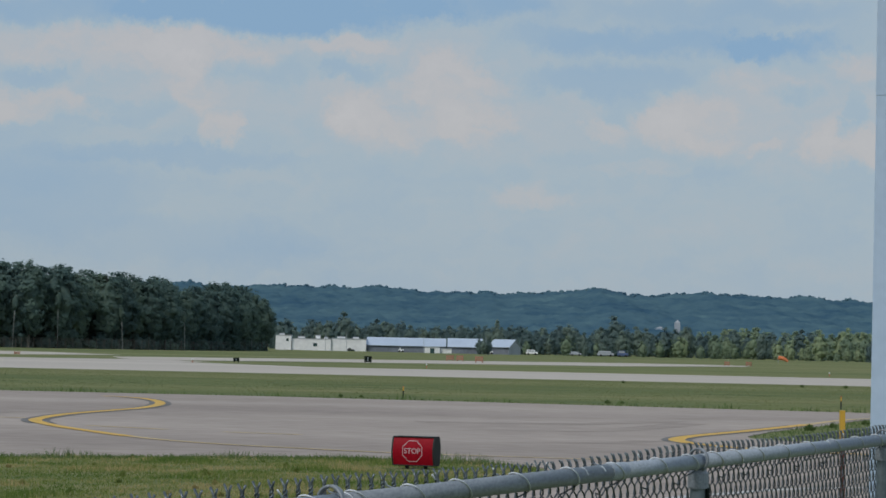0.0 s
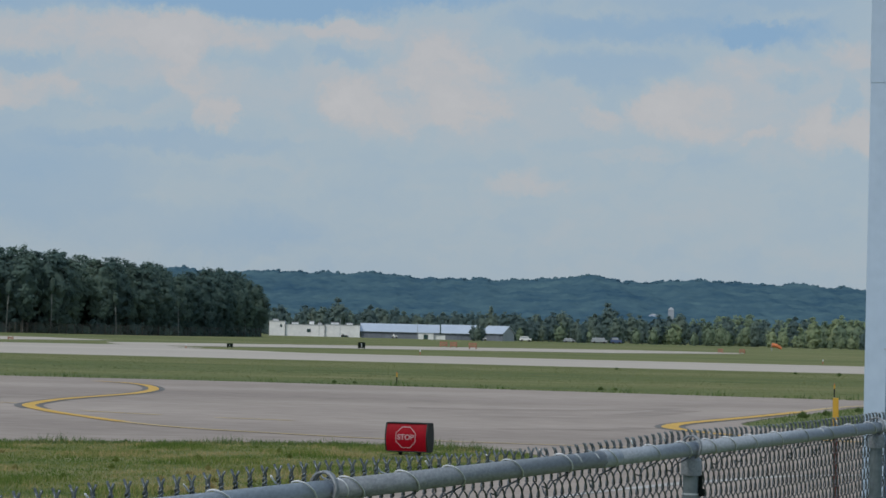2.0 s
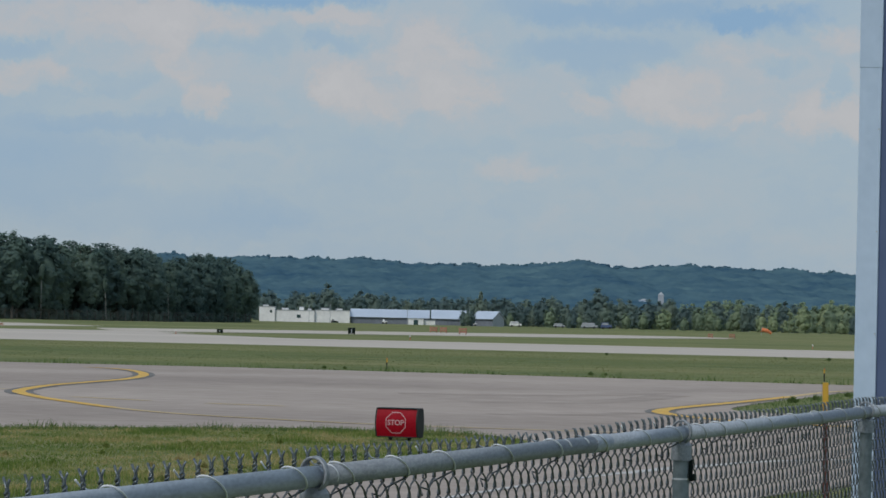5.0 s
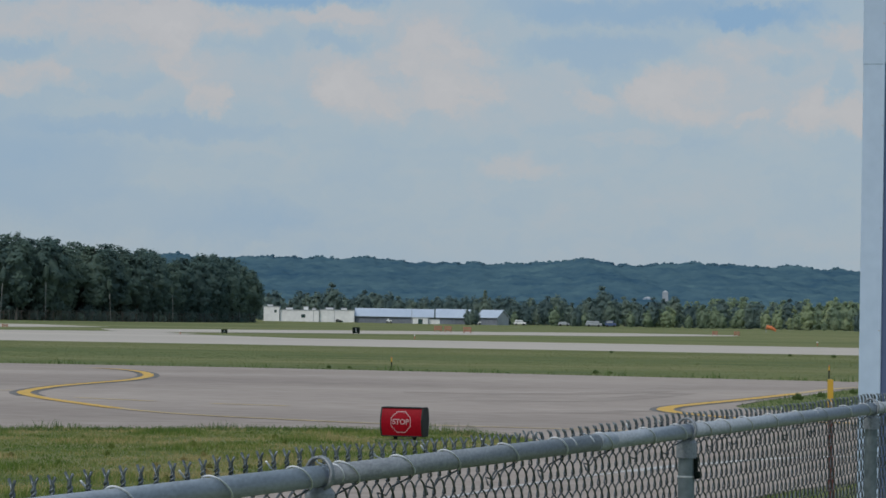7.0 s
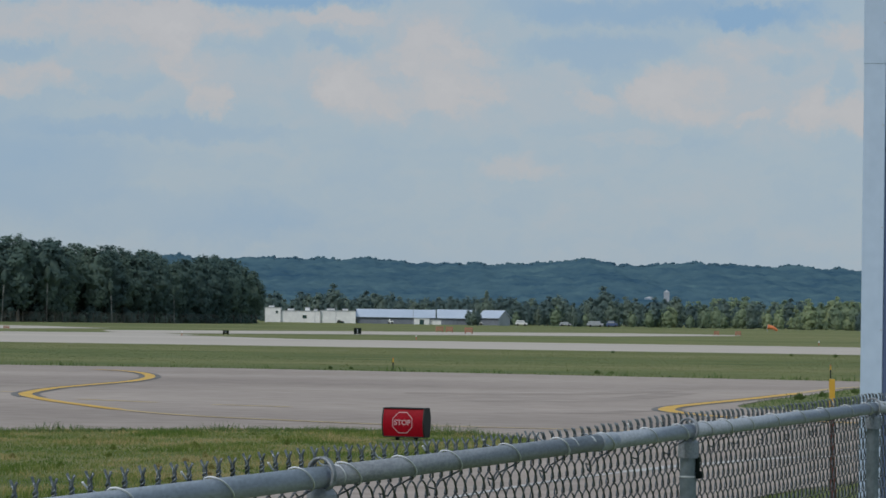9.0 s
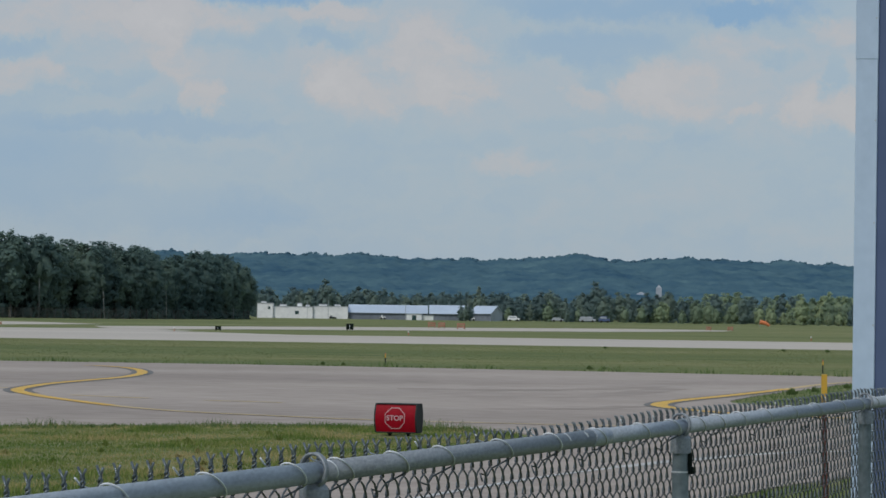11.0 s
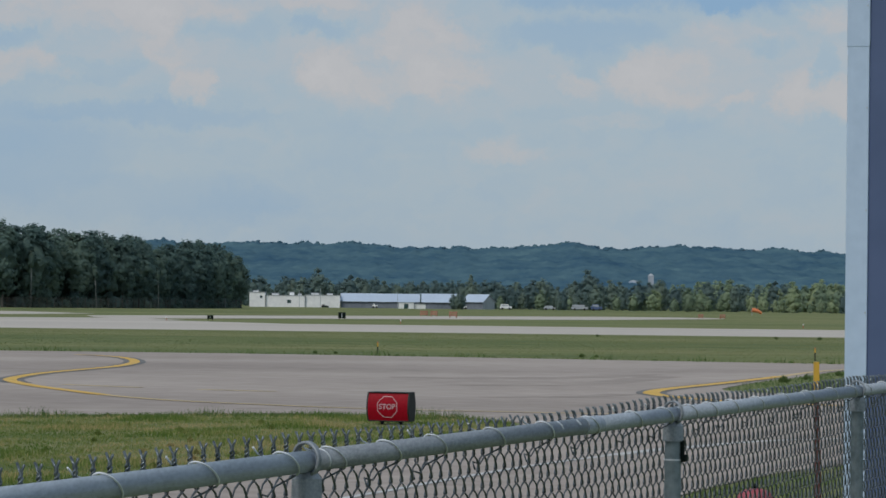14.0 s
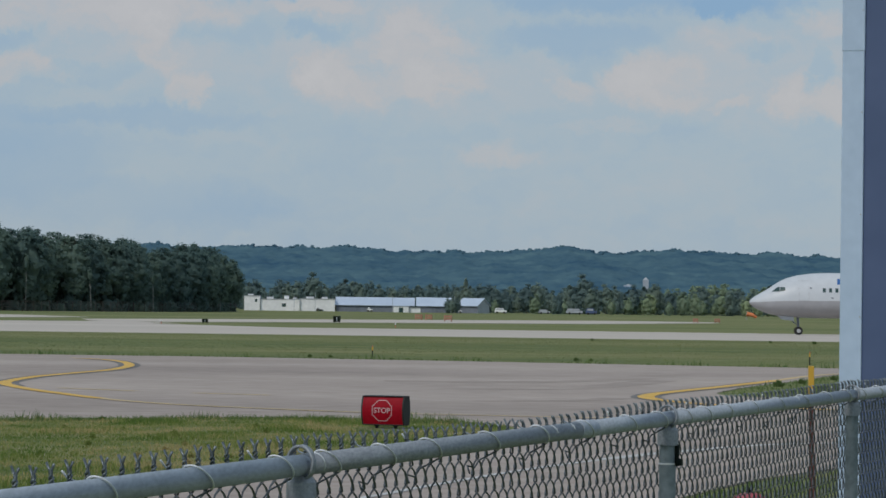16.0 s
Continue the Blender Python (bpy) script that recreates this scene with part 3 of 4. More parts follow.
    # worn bright rings on the rail
    for rx, a0, a1 in ((0.075, -0.1, 2.2), (1.80, 0.3, 1.5), (1.97, 0.5, 1.3), (4.9, 0.2, 1.2)):
        vs, fs = tube([(rx - 0.010 * math.cos(a), -0.0190 * math.sin(a), RAIL_Z + 0.0190 * math.cos(a)) for a in np.linspace(a0, a1, 9)], 0.0022, 5)
        raw("scuff_ring", vs, fs, TIE, fence, True)
    bm = bmesh.new()
    rod(bm, (BAY, 0, RAIL_Z - 0.119), (BAY, 0, RAIL_Z - 0.115), 0.0232, seg=20)
    part("post_tie", bm, TIE, fence)
    return fence


build_fence()


# ---- blue building ----
def build_hall():
    hall = thing("metal_building", pose(2.945, 25.0, 0, 0, 0, math.degrees(math.atan2(-0.2783, 0.9605))), "slate blue metal building with white corner trim", "building")
    W, Dp, Hh = 18.0, 14.0, 6.2
    bm = boxed(0.0, W, 0.02, Dp, 0.0, Hh)
    part("wall", bm, BLUE_WALL, hall, "slate blue metal siding")
    bm = bmesh.new()
    for k in range(int(W / 0.3)):
        x = 0.32 + k * 0.3
        box(bm, x, x + 0.03, 0.011, 0.022, 0.02, Hh - 0.02)
    part("siding_rib", bm, BLUE_WALL, hall)
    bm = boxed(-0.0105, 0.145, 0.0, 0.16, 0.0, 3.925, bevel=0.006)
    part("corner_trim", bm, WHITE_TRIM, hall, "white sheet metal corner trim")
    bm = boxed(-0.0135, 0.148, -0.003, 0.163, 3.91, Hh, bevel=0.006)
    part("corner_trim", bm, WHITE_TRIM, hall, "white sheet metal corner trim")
    for z in np.arange(0.6, 6.0, 0.72):
        bm = bmesh.new()
        rod(bm, (0.132, 0.004, z), (0.132, -0.006, z), 0.006, seg=8)
        part("screw", bm, GALV, hall)
    bm = boxed(-0.25, W + 0.25, -0.25, Dp + 0.25, Hh, Hh + 0.18)
    part("roof", bm, ROOF_METAL, hall)


build_hall()


# ---- stop sign, markers, hydrant ----
def build_stop_sign():
    sign = thing("stop_sign", pose(-0.59, 60.1, 0, 0, 0, -21), "red cylindrical-fronted stop sign box on two short legs in grass", "sign")
    w, h, z0 = 0.715, 0.485, 0.06
    prof = []
    for a in np.linspace(-1, 1, 13):
        prof.append((-0.10 - 0.085 * math.cos(a * 1.25) , z0 + h / 2 + h / 2 * a))
    back = [(-y * 0.9 - 0.02, z) for y, z in reversed(prof)]

    def extrude(x0, x1, inset, mat, name, label=""):
        bm = bmesh.new()
        ring = [(y, z) for y, z in prof] + back
        cy, cz = 0.0, z0 + h / 2
        ring = [(cy + (y - cy) * inset, cz + (z - cz) * inset) for y, z in ring]
        a = [bm.verts.new((x0, y, z)) for y, z in ring]
        b = [bm.verts.new((x1, y, z)) for y, z in ring]
        bm.faces.new(a)
        bm.faces.new(list(reversed(b)))
        for i in range(len(ring)):
            j = (i + 1) % len(ring)
            bm.faces.new((a[j], a[i], b[i], b[j]))
        bmesh.ops.recalc_face_normals(bm, faces=list(bm.faces))
        return part(name, bm, mat, sign, label)
    extrude(-w / 2, w / 2, 0.985, RED, "face", "glossy red curved face")
    extrude(-w / 2 - 0.025, -w / 2, 1.0, SIGN_CASE, "end_cap")
    extrude(w / 2, w / 2 + 0.025, 1.0, SIGN_CASE, "end_cap")
    bm = boxed(-w / 2, w / 2, -0.15, 0.15, z0 + h - 0.012, z0 + h + 0.008, bevel=0.004)
    part("top_strip", bm, SIGN_CASE, sign)
    bm = boxed(-w / 2, w / 2, -0.15, 0.15, z0 - 0.006, z0 + 0.012, bevel=0.004)
    part("bottom_strip", bm, SIGN_CASE, sign)

    def front(z):
        a = (z - z0 - h / 2) / (h / 2)
        return (-0.10 - 0.085 * math.cos(a * 1.25)) * 0.985 - 0.004
    # white octagon outline that follows the curve
    bm = bmesh.new()
    cz, R = z0 + h * 0.50, 0.195
    ring = []
    for i in range(8):
        a0, a1 = radians(22.5 + 45 * i), radians(67.5 + 45 * i)
        for k in range(4):
            u = k / 4
            ring.append(((1 - u) * math.cos(a0) + u * math.cos(a1), (1 - u) * math.sin(a0) + u * math.sin(a1)))
    outer = [bm.verts.new((-0.005 + R * x, front(cz + R * z), cz + R * z)) for x, z in ring]
    inner = [bm.verts.new((-0.005 + (R - 0.015) * x, front(cz + (R - 0.015) * z), cz + (R - 0.015) * z)) for x, z in ring]
    for i in range(len(ring)):
        j = (i + 1) % len(ring)
        bm.faces.new((outer[i], outer[j], inner[j], inner[i]))
    bmesh.ops.recalc_face_normals(bm, faces=list(bm.faces))
    part("octagon", bm, SIGN_WHITE, sign, "white octagon outline")
    cu = bpy.data.curves.new("word", "FONT")
    cu.body, cu.size, cu.extrude, cu.align_x, cu.align_y = "STOP", 0.124, 0.001, "CENTER", "CENTER"
    cu.materials.append(SIGN_WHITE)
    word = new("word", cu)
    word.parent = sign
    word.matrix_basis = pose(-0.005, front(cz) - 0.004, cz, 90, 0, 0)
    cu.offset = 0.003
    tagged(word, "white lettering reading STOP")
    for x in (-0.165, 0.175):
        bm = bmesh.new()
        rod(bm, (x, 0, -0.05), (x, 0, z0), 0.028, seg=14)
        rod(bm, (x, 0, 0.035), (x, 0, 0.055), 0.042, seg=14)
        part("leg", bm, SIGN_CASE, sign)


build_stop_sign()


def edge_marker(x, y, h, group="taxiway edge markers"):
    m = thing("edge_marker", pose(x, y, 0), "thin edge marker stake with orange and yellow top in grass", "marker", group)
    bm = bmesh.new()
    rod(bm, (0, 0, -0.05), (0, 0, h * 0.62), 0.024, seg=10)
    part("stake", bm, SIGN_CASE, m)
    bm = bmesh.new()
    rod(bm, (0, 0, h * 0.62), (0, 0, h * 0.9), 0.028, seg=10)
    part("sleeve", bm, YELLOW_POST, m)
    bm = bmesh.new()
    rod(bm, (0, 0, h * 0.9), (0, 0, h), 0.035, 0.015, seg=10)
    part("tip", bm, ORANGE, m)


edge_marker(-1.93, 139.0, 0.50)
edge_marker(14.75, 135.2, 0.52)


def runway_light(x, y):
    m = thing("runway_light", pose(x, y, 0), "small pale runway edge light", "light", "runway edge lights")
    bm = bmesh.new()
    rod(bm, (0, 0, -0.02), (0, 0, 0.28), 0.05, 0.04, seg=10)
    part("stem", bm, ORANGE, m)
    bm = bmesh.new()
    rod(bm, (0, 0, 0.28), (0, 0, 0.42), 0.065, 0.05, seg=12)
    part("lens", bm, WHITE_WALL, m)


for x, y in ((-2.48, 330.0), (35.3, 334.0), (-24.5, 334.0)):
    runway_light(x, y)


def distance_board(x, y, w, h):
    b = thing("runway_sign", pose(x, y, 0), "black runway sign board with pale bar", "sign", "black runway signs")
    part("panel", boxed(-w / 2, w / 2, -0.12, 0.12, 0.12, 0.12 + h, bevel=0.02), BLACK, b)
    for sx in (-w * 0.35, w * 0.35):
        bm = bmesh.new()
        rod(bm, (sx, 0, -0.05), (sx, 0, 0.13), 0.04, seg=8)
        part("leg", bm, SIGN_CASE, b)
    part("bar", boxed(-0.05, 0.03, -0.128, -0.121, 0.22, h), GREY_WALL, b, "pale upright bar")


distance_board(-21.72, 356.0, 0.6, 0.36)
distance_board(-9.59, 399.5, 0.82, 0.66)


def build_stake():
    s = thing("marker_stake", pose(1.563, 14.0, 0, 0, -0.9, 0), "rusty red steel stake with yellow marker sleeve behind the fence", "post")
    bm = boxed(-0.010, 0.010, -0.003, 0.003, -0.05, 1.78)
    box(bm, -0.003, 0.003, 0.003, 0.02, -0.05, 1.78)
    part("stake", bm, RUST, s)
    bm = boxed(-0.004, 0.016, 0.003, 0.010, -0.05, 1.52)
    box(bm, 0.010, 0.016, 0.010, 0.026, -0.05, 1.52)
    part("splice", bm, RUST, s, "second rusty stake tied alongside")
    part("sleeve", boxed(-0.0105, 0.0105, -0.008, 0.022, 1.73, 1.862, bevel=0.002), YELLOW_POST, s, "yellow plastic sleeve")


build_stake()


def build_hydrant():
    h = thing("fire_hydrant", pose(2.375, 25.6, 0.055), "faded red fire hydrant standing in grass", "hydrant")

    def turned(name, prof, mat, label=""):
        bm = bmesh.new()
        n = 20
        rings = [[bm.verts.new((r * math.cos(2 * math.pi * k / n), r * math.sin(2 * math.pi * k / n), z)) for k in range(n)] for r, z in prof]
        for a, b in zip(rings, rings[1:]):
            for k in range(n):
                bm.faces.new((a[k], a[(k + 1) % n], b[(k + 1) % n], b[k]))
        bm.faces.new(list(reversed(rings[0])))
        bm.faces.new(rings[-1])
        return part(name, bm, mat, h, label, smooth=True)
    turned("base", [(0.15, -0.04), (0.15, 0.04), (0.10, 0.05)], HYDRANT_RED)
    turned("barrel", [(0.10, 0.05), (0.10, 0.5), (0.125, 0.52), (0.125, 0.57)], HYDRANT_RED)
    turned("bonnet", [(0.14, 0.57), (0.14, 0.61), (0.134, 0.645), (0.115, 0.68), (0.08, 0.70), (0.03, 0.712)], HYDRANT_RED)
    turned("operating_nut", [(0.022, 0.71), (0.022, 0.742), (0.012, 0.748)], BLACK)
    for sx in (-1, 1):
        bm = bmesh.new()
        rod(bm, (sx * 0.09, 0, 0.42), (sx * 0.17, 0, 0.42), 0.05, seg=14)
        rod(bm, (sx * 0.17, 0, 0.42), (sx * 0.20, 0, 0.42), 0.058, 0.05, seg=6)
        part("outlet", bm, HYDRANT_RED, h)


build_hydrant()


# ---- hills ----
def ridge(x):
    """Height of the skyline over the plan at the hill crest."""
    z = 62.0
    for c, s, a in ((-420, 90, 3), (-287, 60, 3.5), (-172, 25, 2.5), (-85, 55, 3.5), (35, 9, 2.2), (95, 35, 2.5), (142, 27, 6.0), (245, 34, 4.2), (298, 24, 2.0), (348, 12, 2.5), (450, 60, -1.5)):
        z = z + a * np.exp(-((x - c) / s) ** 2)
    z = z + 0.7 * np.sin(x * 0.21 + 2 * np.sin(x * 0.037)) + 0.5 * np.sin(x * 0.093 + 1.0)
    return z


def hill_height(x, y):
    """Height of the wooded slope, tree tops included."""
    v = (y - 2300) / 1500
    z = -6 + (ridge(x) - 1.0) * (min(v, 0.8) / 0.8) ** 1.25 if v > 0 else -6.0
    if v > 0.8:
        z *= 1 - (v - 0.8) * 0.6
    z += 4.0 * math.sin(x * 0.011 + 5 * v) * math.sin(v * 9) * (1 - v)
    # spurs and gullies, then single crowns
    z += 3.2 * noise.noise((x * 0.016, y * 0.006, 1.7)) * (1 - v) + 2.0 * noise.noise((x * 0.05, y * 0.02, 4.1)) * (1.1 - v)
    return z + 2.1 * noise.noise((x * 0.11, y * 0.05, 8.3)) + 1.5 * noise.noise((x * 0.27, y * 0.11, 2.9))


def build_hills():
    xs = np.concatenate([np.linspace(-1500, -640, 60)[:-1], np.linspace(-640, 640, 540), np.linspace(640, 1500, 60)[1:]])
    ys = np.concatenate([np.linspace(2300, 3560, 210), np.linspace(3560, 3800, 8)[1:]])
    nx = len(xs)
    vs = [(x, y, hill_height(x, y)) for y in ys for x in xs]
    fs = [(j * nx + i, j * nx + i + 1, j * nx + nx + i + 1, j * nx + nx + i) for j in range(len(ys) - 1) for i in range(nx - 1)]
    tagged(raw("backdrop", vs, fs, HAZY_HILL, smooth=True), "long wooded hill range far away, blue haze put into its colour", "hills", kind="structure")
    # taller single crowns standing out of the far woods
    rng = np.random.default_rng(3)
    bm = bmesh.new()
    bmesh.ops.create_icosphere(bm, subdivisions=2, radius=1.0)
    bv = np.array([v.co[:] for v in bm.verts])
    bf = [tuple(v.index for v in f.verts) for f in bm.faces]
    bm.free()
    V, Fc = [], []
    for k in range(1100):
        x = rng.uniform(-620, 620)
        y = rng.uniform(3480, 3540)
        r = rng.uniform(1.0, 2.4)
        jitter = 1 + rng.normal(0, 0.10, len(bv))
        p = bv * jitter[:, None] * [r, r, r * rng.uniform(0.5, 0.9)] + [x, y, hill_height(x, y) + r * 0.05]
        base = len(V) * len(bv)
        V.append(p)
        Fc += [(a + base, b + base, c + base) for a, b, c in bf]
    ob = raw("far_woods", np.concatenate(V), Fc, HAZY_HILL_TREES, smooth=True)
    tagged(ob, "tree crowns along the far hill crest, blue haze put into their colour", "trees", kind="stuff")


build_hills()


# ---- trees ----
def ico():
    bm = bmesh.new()
    bmesh.ops.create_icosphere(bm, subdivisions=3, radius=1.0)
    v = np.array([q.co[:] for q in bm.verts])
    f = [tuple(q.index for q in p.verts) for p in bm.faces]
    bm.free()
    return v, f


ICO_V, ICO_F = ico()


def tree_mesh(seed, height, spread, crown_from, leaves, leaf, kind):
    """Trunk with limbs, and a ragged crown: boughs of many small leaves round a dim core."""
    rng = np.random.default_rng(seed)
    bm = bmesh.new()
    bend = rng.normal(0, 0.02 if kind != "birch" else 0.06, 2) * height
    rod(bm, (0, 0, -0.2), (bend[0] * 0.4, bend[1] * 0.4, height * 0.5), (0.014 if kind != "birch" else 0.006) * height, (0.009 if kind != "birch" else 0.004) * height, seg=7)
    rod(bm, (bend[0] * 0.4, bend[1] * 0.4, height * 0.49), (bend[0], bend[1], height * 0.92), 0.009 * height, 0.003 * height, seg=6)
    zc, hz = height * (1 + crown_from) / 2, height * (1 - crown_from) / 2
    off = Vector(rng.uniform(0, 50, 3))

    def surface(d, depth=1.0):
        """A point of the crown in direction d, depth 1 at its skin."""
        if kind == "conifer":
            wide = max(0.05, 0.5 - 0.48 * d.z) * 1.9
        else:
            wide = 1.0 - 0.25 * max(0.0, -d.z) ** 2 - 0.12 * max(0.0, d.z) ** 2
        q = Vector((d.x, d.y, d.z * 1.6)) * 1.5 + off
        lump = 1.0 + 0.38 * noise.noise(q) + 0.22 * noise.noise(q * 2.3)
        return Vector((d.x * spread * wide * lump * depth + bend[0] * 0.7, d.y * spread * wide * lump * depth + bend[1] * 0.7, d.z * hz * (0.94 + 0.35 * (lump - 1.0)) * depth + zc))
    # boughs, each a loose cloud of leaves at the end of a limb
    nb = max(14, leaves // 22)
    per = leaves // nb
    C, N = [], []
    for k in range(nb):
        d = Vector(rng.normal(0, 1, 3)).normalized()
        c = surface(d, rng.uniform(0.74, 0.97))
        size = spread * rng.uniform(0.20, 0.36)
        if kind != "birch" and k % 4 == 0:
            zs = max(height * 0.15, c.z - 0.12 * height)
            rod(bm, (bend[0] * 0.5, bend[1] * 0.5, zs), c, 0.004 * height, 0.0015 * height, seg=4, caps=False)
        g = rng.normal(0, 1, (per, 3))
        g /= np.linalg.norm(g, axis=1)[:, None]
        C.append(np.array(c) + g * [size, size, size * 0.75] * rng.uniform(0.3, 1.08, (per, 1)))
        N.append(g * 0.45 + np.array(d) * [1.0, 1.0, 0.6] + [0, 0, 0.35] + rng.normal(0, 0.16, (per, 3)))
    P, N = np.concatenate(C), np.concatenate(N)
    n = len(P)
    V = np.array([surface(Vector(v), 0.66)[:] for v in ICO_V])
    Fc = list(ICO_F)
    total = len(V)
    t1 = np.cross(N, rng.normal(0, 1, (n, 3)))
    t1 /= np.linalg.norm(t1, axis=1)[:, None] + 1e-6
    t2 = np.cross(N, t1)
    t2 /= np.linalg.norm(t2, axis=1)[:, None] + 1e-6
    l = leaf * rng.uniform(0.6, 1.5, (n, 1))
    Q = np.stack([P - t1 * l, P + t2 * l * 0.75, P + t1 * l, P - t2 * l * 0.75], 1).reshape(-1, 3)
    Fc += [(total + 4 * k, total + 4 * k + 1, total + 4 * k + 2, total + 4 * k + 3) for k in range(n)]
    return bm, np.concatenate([V, Q]), Fc


TREE_KINDS = {}


def make_tree(name, key, seed, height, spread, crown_from, leaves, leaf, leafmat, bark, label, kind="broad"):
    t = thing(name, pose(0, -40, 0), label, "tree")
    bm, V, Fc = tree_mesh(seed, height, spread, crown_from, leaves, leaf, kind)
    part("trunk", bm, bark, t)
    raw("crown", V, Fc, leafmat, t, True)
    TREE_KINDS.setdefault(key, []).append([t, False])
    return t


def plant(key, i, x, y, scale, turn, group, z=0.0):
    entry = TREE_KINDS[key][i % len(TREE_KINDS[key])]
    m = pose(x, y, z, 0, 0, turn)
    if entry[1]:
        ob = copy_thing(entry[0], m)
    else:
        ob, entry[1] = entry[0], True
    ob.matrix_basis = m @ Matrix.Diagonal((scale, scale, scale, 1))
    tagged(ob, group=group)
    return ob


for s in range(6):
    make_tree("wood_tree", "dark", 10 + s, 14.0, 3.1, 0.0 + 0.06 * (s % 3), 2600, 0.27, LEAF_DARK, BARK, "tall dark green broadleaf tree at the wood edge")
for s in range(2):
    make_tree("birch_tree", "birch", 20 + s, 13.0, 1.0, 0.58, 400, 0.22, LEAF_DARK, BIRCH, "slender pale-trunked birch at the wood edge", kind="birch")
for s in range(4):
    make_tree("broadleaf_tree", "mid", 30 + s, 10.0, 2.5, -0.12, 1450, 0.27, LEAF_MID, BARK, "green broadleaf tree behind the far buildings, haze put into its colour")
for s in range(2):
    make_tree("conifer_tree", "conifer", 40 + s, 10.0, 1.7, -0.02, 1000, 0.25, LEAF_MID, BARK, "dark pointed conifer behind the far buildings", kind="conifer")
for s in range(4):
    make_tree("young_tree", "light", 50 + s, 7.0, 2.1, -0.15, 1300, 0.23, LEAF_LIGHT, BARK, "light green young tree at the airfield edge")


for s in range(3):
    make_tree("wood_bush", "bush", 70 + s, 3.6, 2.3, -0.7, 850, 0.24, LEAF_DARK, BARK, "dark leafy bush at the foot of the wood")


def make_weed(seed, key, mat, label):
    rng = np.random.default_rng(seed)
    t = thing("weed_clump", pose(0, -40, 0), label, "plant")
    vs, fs = [], []
    for k in range(160):
        a, h = rng.uniform(0, 6.28), rng.uniform(0.2, 0.6)
        r = rng.uniform(0.0, 0.3)
        bx, by = r * math.cos(a), r * math.sin(a)
        b, w = rng.uniform(0, 6.28), rng.uniform(0.02, 0.05)
        dx, dy = w * math.cos(b), w * math.sin(b)
        h *= 1 - r * 1.4
        tip = (bx * 1.5 + rng.normal(0, 0.06), by * 1.5 + rng.normal(0, 0.06), h)
        n = len(vs)
        vs += [(bx - dx * 0.4, by - dy * 0.4, -0.02), (bx + dx * 0.4, by + dy * 0.4, -0.02), (bx * 1.25 + dx, by * 1.25 + dy, h * 0.6), tip, (bx * 1.25 - dx, by * 1.25 - dy, h * 0.6)]
        fs.append((n, n + 1, n + 2, n + 3, n + 4))
    raw("foliage", vs, fs, mat, t)
    TREE_KINDS.setdefault(key, []).append([t, False])


make_weed(61, "weed", WEED, "low green weed clump in the grass")
make_weed(62, "weed", WEED, "low green weed clump in the grass")
make_weed(63, "tuft", BLADES, "loose tuft of half-dry grass")
make_weed(64, "tuft", BLADES, "loose tuft of half-dry grass")
rnd = random.Random(7)


def wood_line(u):
    """Front edge of the wood, from far out in the west to its end."""
    xs, ys = [-130, -98, -83, -63, -52, -46], [670, 690, 703, 730, 800, 878]
    t = u * 5
    return float(np.interp(t, range(6), xs)), float(np.interp(t, range(6), ys))


for r in range(4):
    count = 32 if r < 2 else 20
    for k in range(count):
        u = (k + rnd.uniform(0.2, 0.8)) / count
        if u > 0.985 and r > 1:
            continue
        x, y = wood_line(u)
        x, y = x - r * 2.0 + rnd.uniform(-1, 1), y + r * 7 + rnd.uniform(-3, 3)
        h = float(np.interp(x, [-130, -83, -73, -63.7, -60.5, -57.4, -54, -51, -49.5, -46.6, -45], [17.6, 17.2, 16.4, 15.6, 14.0, 13.8, 16.0, 15.6, 14.2, 12.6, 10.5])) / 14.0
        plant("dark", rnd.randrange(6), x, y, h * rnd.uniform(0.95, 1.04), rnd.uniform(0, 360), "wood edge trees")
for u in (0.335, 0.43, 0.545, 0.68, 0.9):
    x, y = wood_line(u)
    plant("birch", rnd.randrange(2), x + 1.6, y - 3.5 + rnd.uniform(-1, 1), rnd.uniform(0.6, 0.95), rnd.uniform(0, 360), "birches at the wood edge")
# low undergrowth keeps the wood closed below
for k in range(110):
    x, y = wood_line((k + rnd.random()) / 110)
    plant("bush", rnd.randrange(3), x - 0.3 - (k % 2) * 2.5 + rnd.uniform(-0.6, 0.6), y + 1 + (k % 2) * 10 + rnd.uniform(-2, 2), rnd.uniform(0.65, 1.15), rnd.uniform(0, 360), "wood undergrowth")

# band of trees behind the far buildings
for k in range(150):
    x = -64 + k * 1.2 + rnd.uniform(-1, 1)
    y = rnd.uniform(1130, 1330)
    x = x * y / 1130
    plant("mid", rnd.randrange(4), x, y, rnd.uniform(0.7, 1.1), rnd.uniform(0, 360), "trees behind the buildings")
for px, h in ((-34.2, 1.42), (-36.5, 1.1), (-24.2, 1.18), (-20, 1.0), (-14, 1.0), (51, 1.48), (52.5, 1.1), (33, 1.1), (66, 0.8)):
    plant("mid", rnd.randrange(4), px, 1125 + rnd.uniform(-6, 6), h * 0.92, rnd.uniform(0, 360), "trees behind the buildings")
for px, h in ((13.6, 1.24), (14.8, 0.95), (4.4, 0.92), (-1.8, 0.95), (9.2, 0.78)):
    plant("conifer", int(px), px, 1120, h * 0.95, rnd.uniform(0, 360), "conifers behind the buildings")
for px, y in ((8.3, 1000), (9.8, 1003), (7.2, 1004)):
    plant("mid", int(px), px, y, 0.46, rnd.uniform(0, 360), "small trees before the hangar")
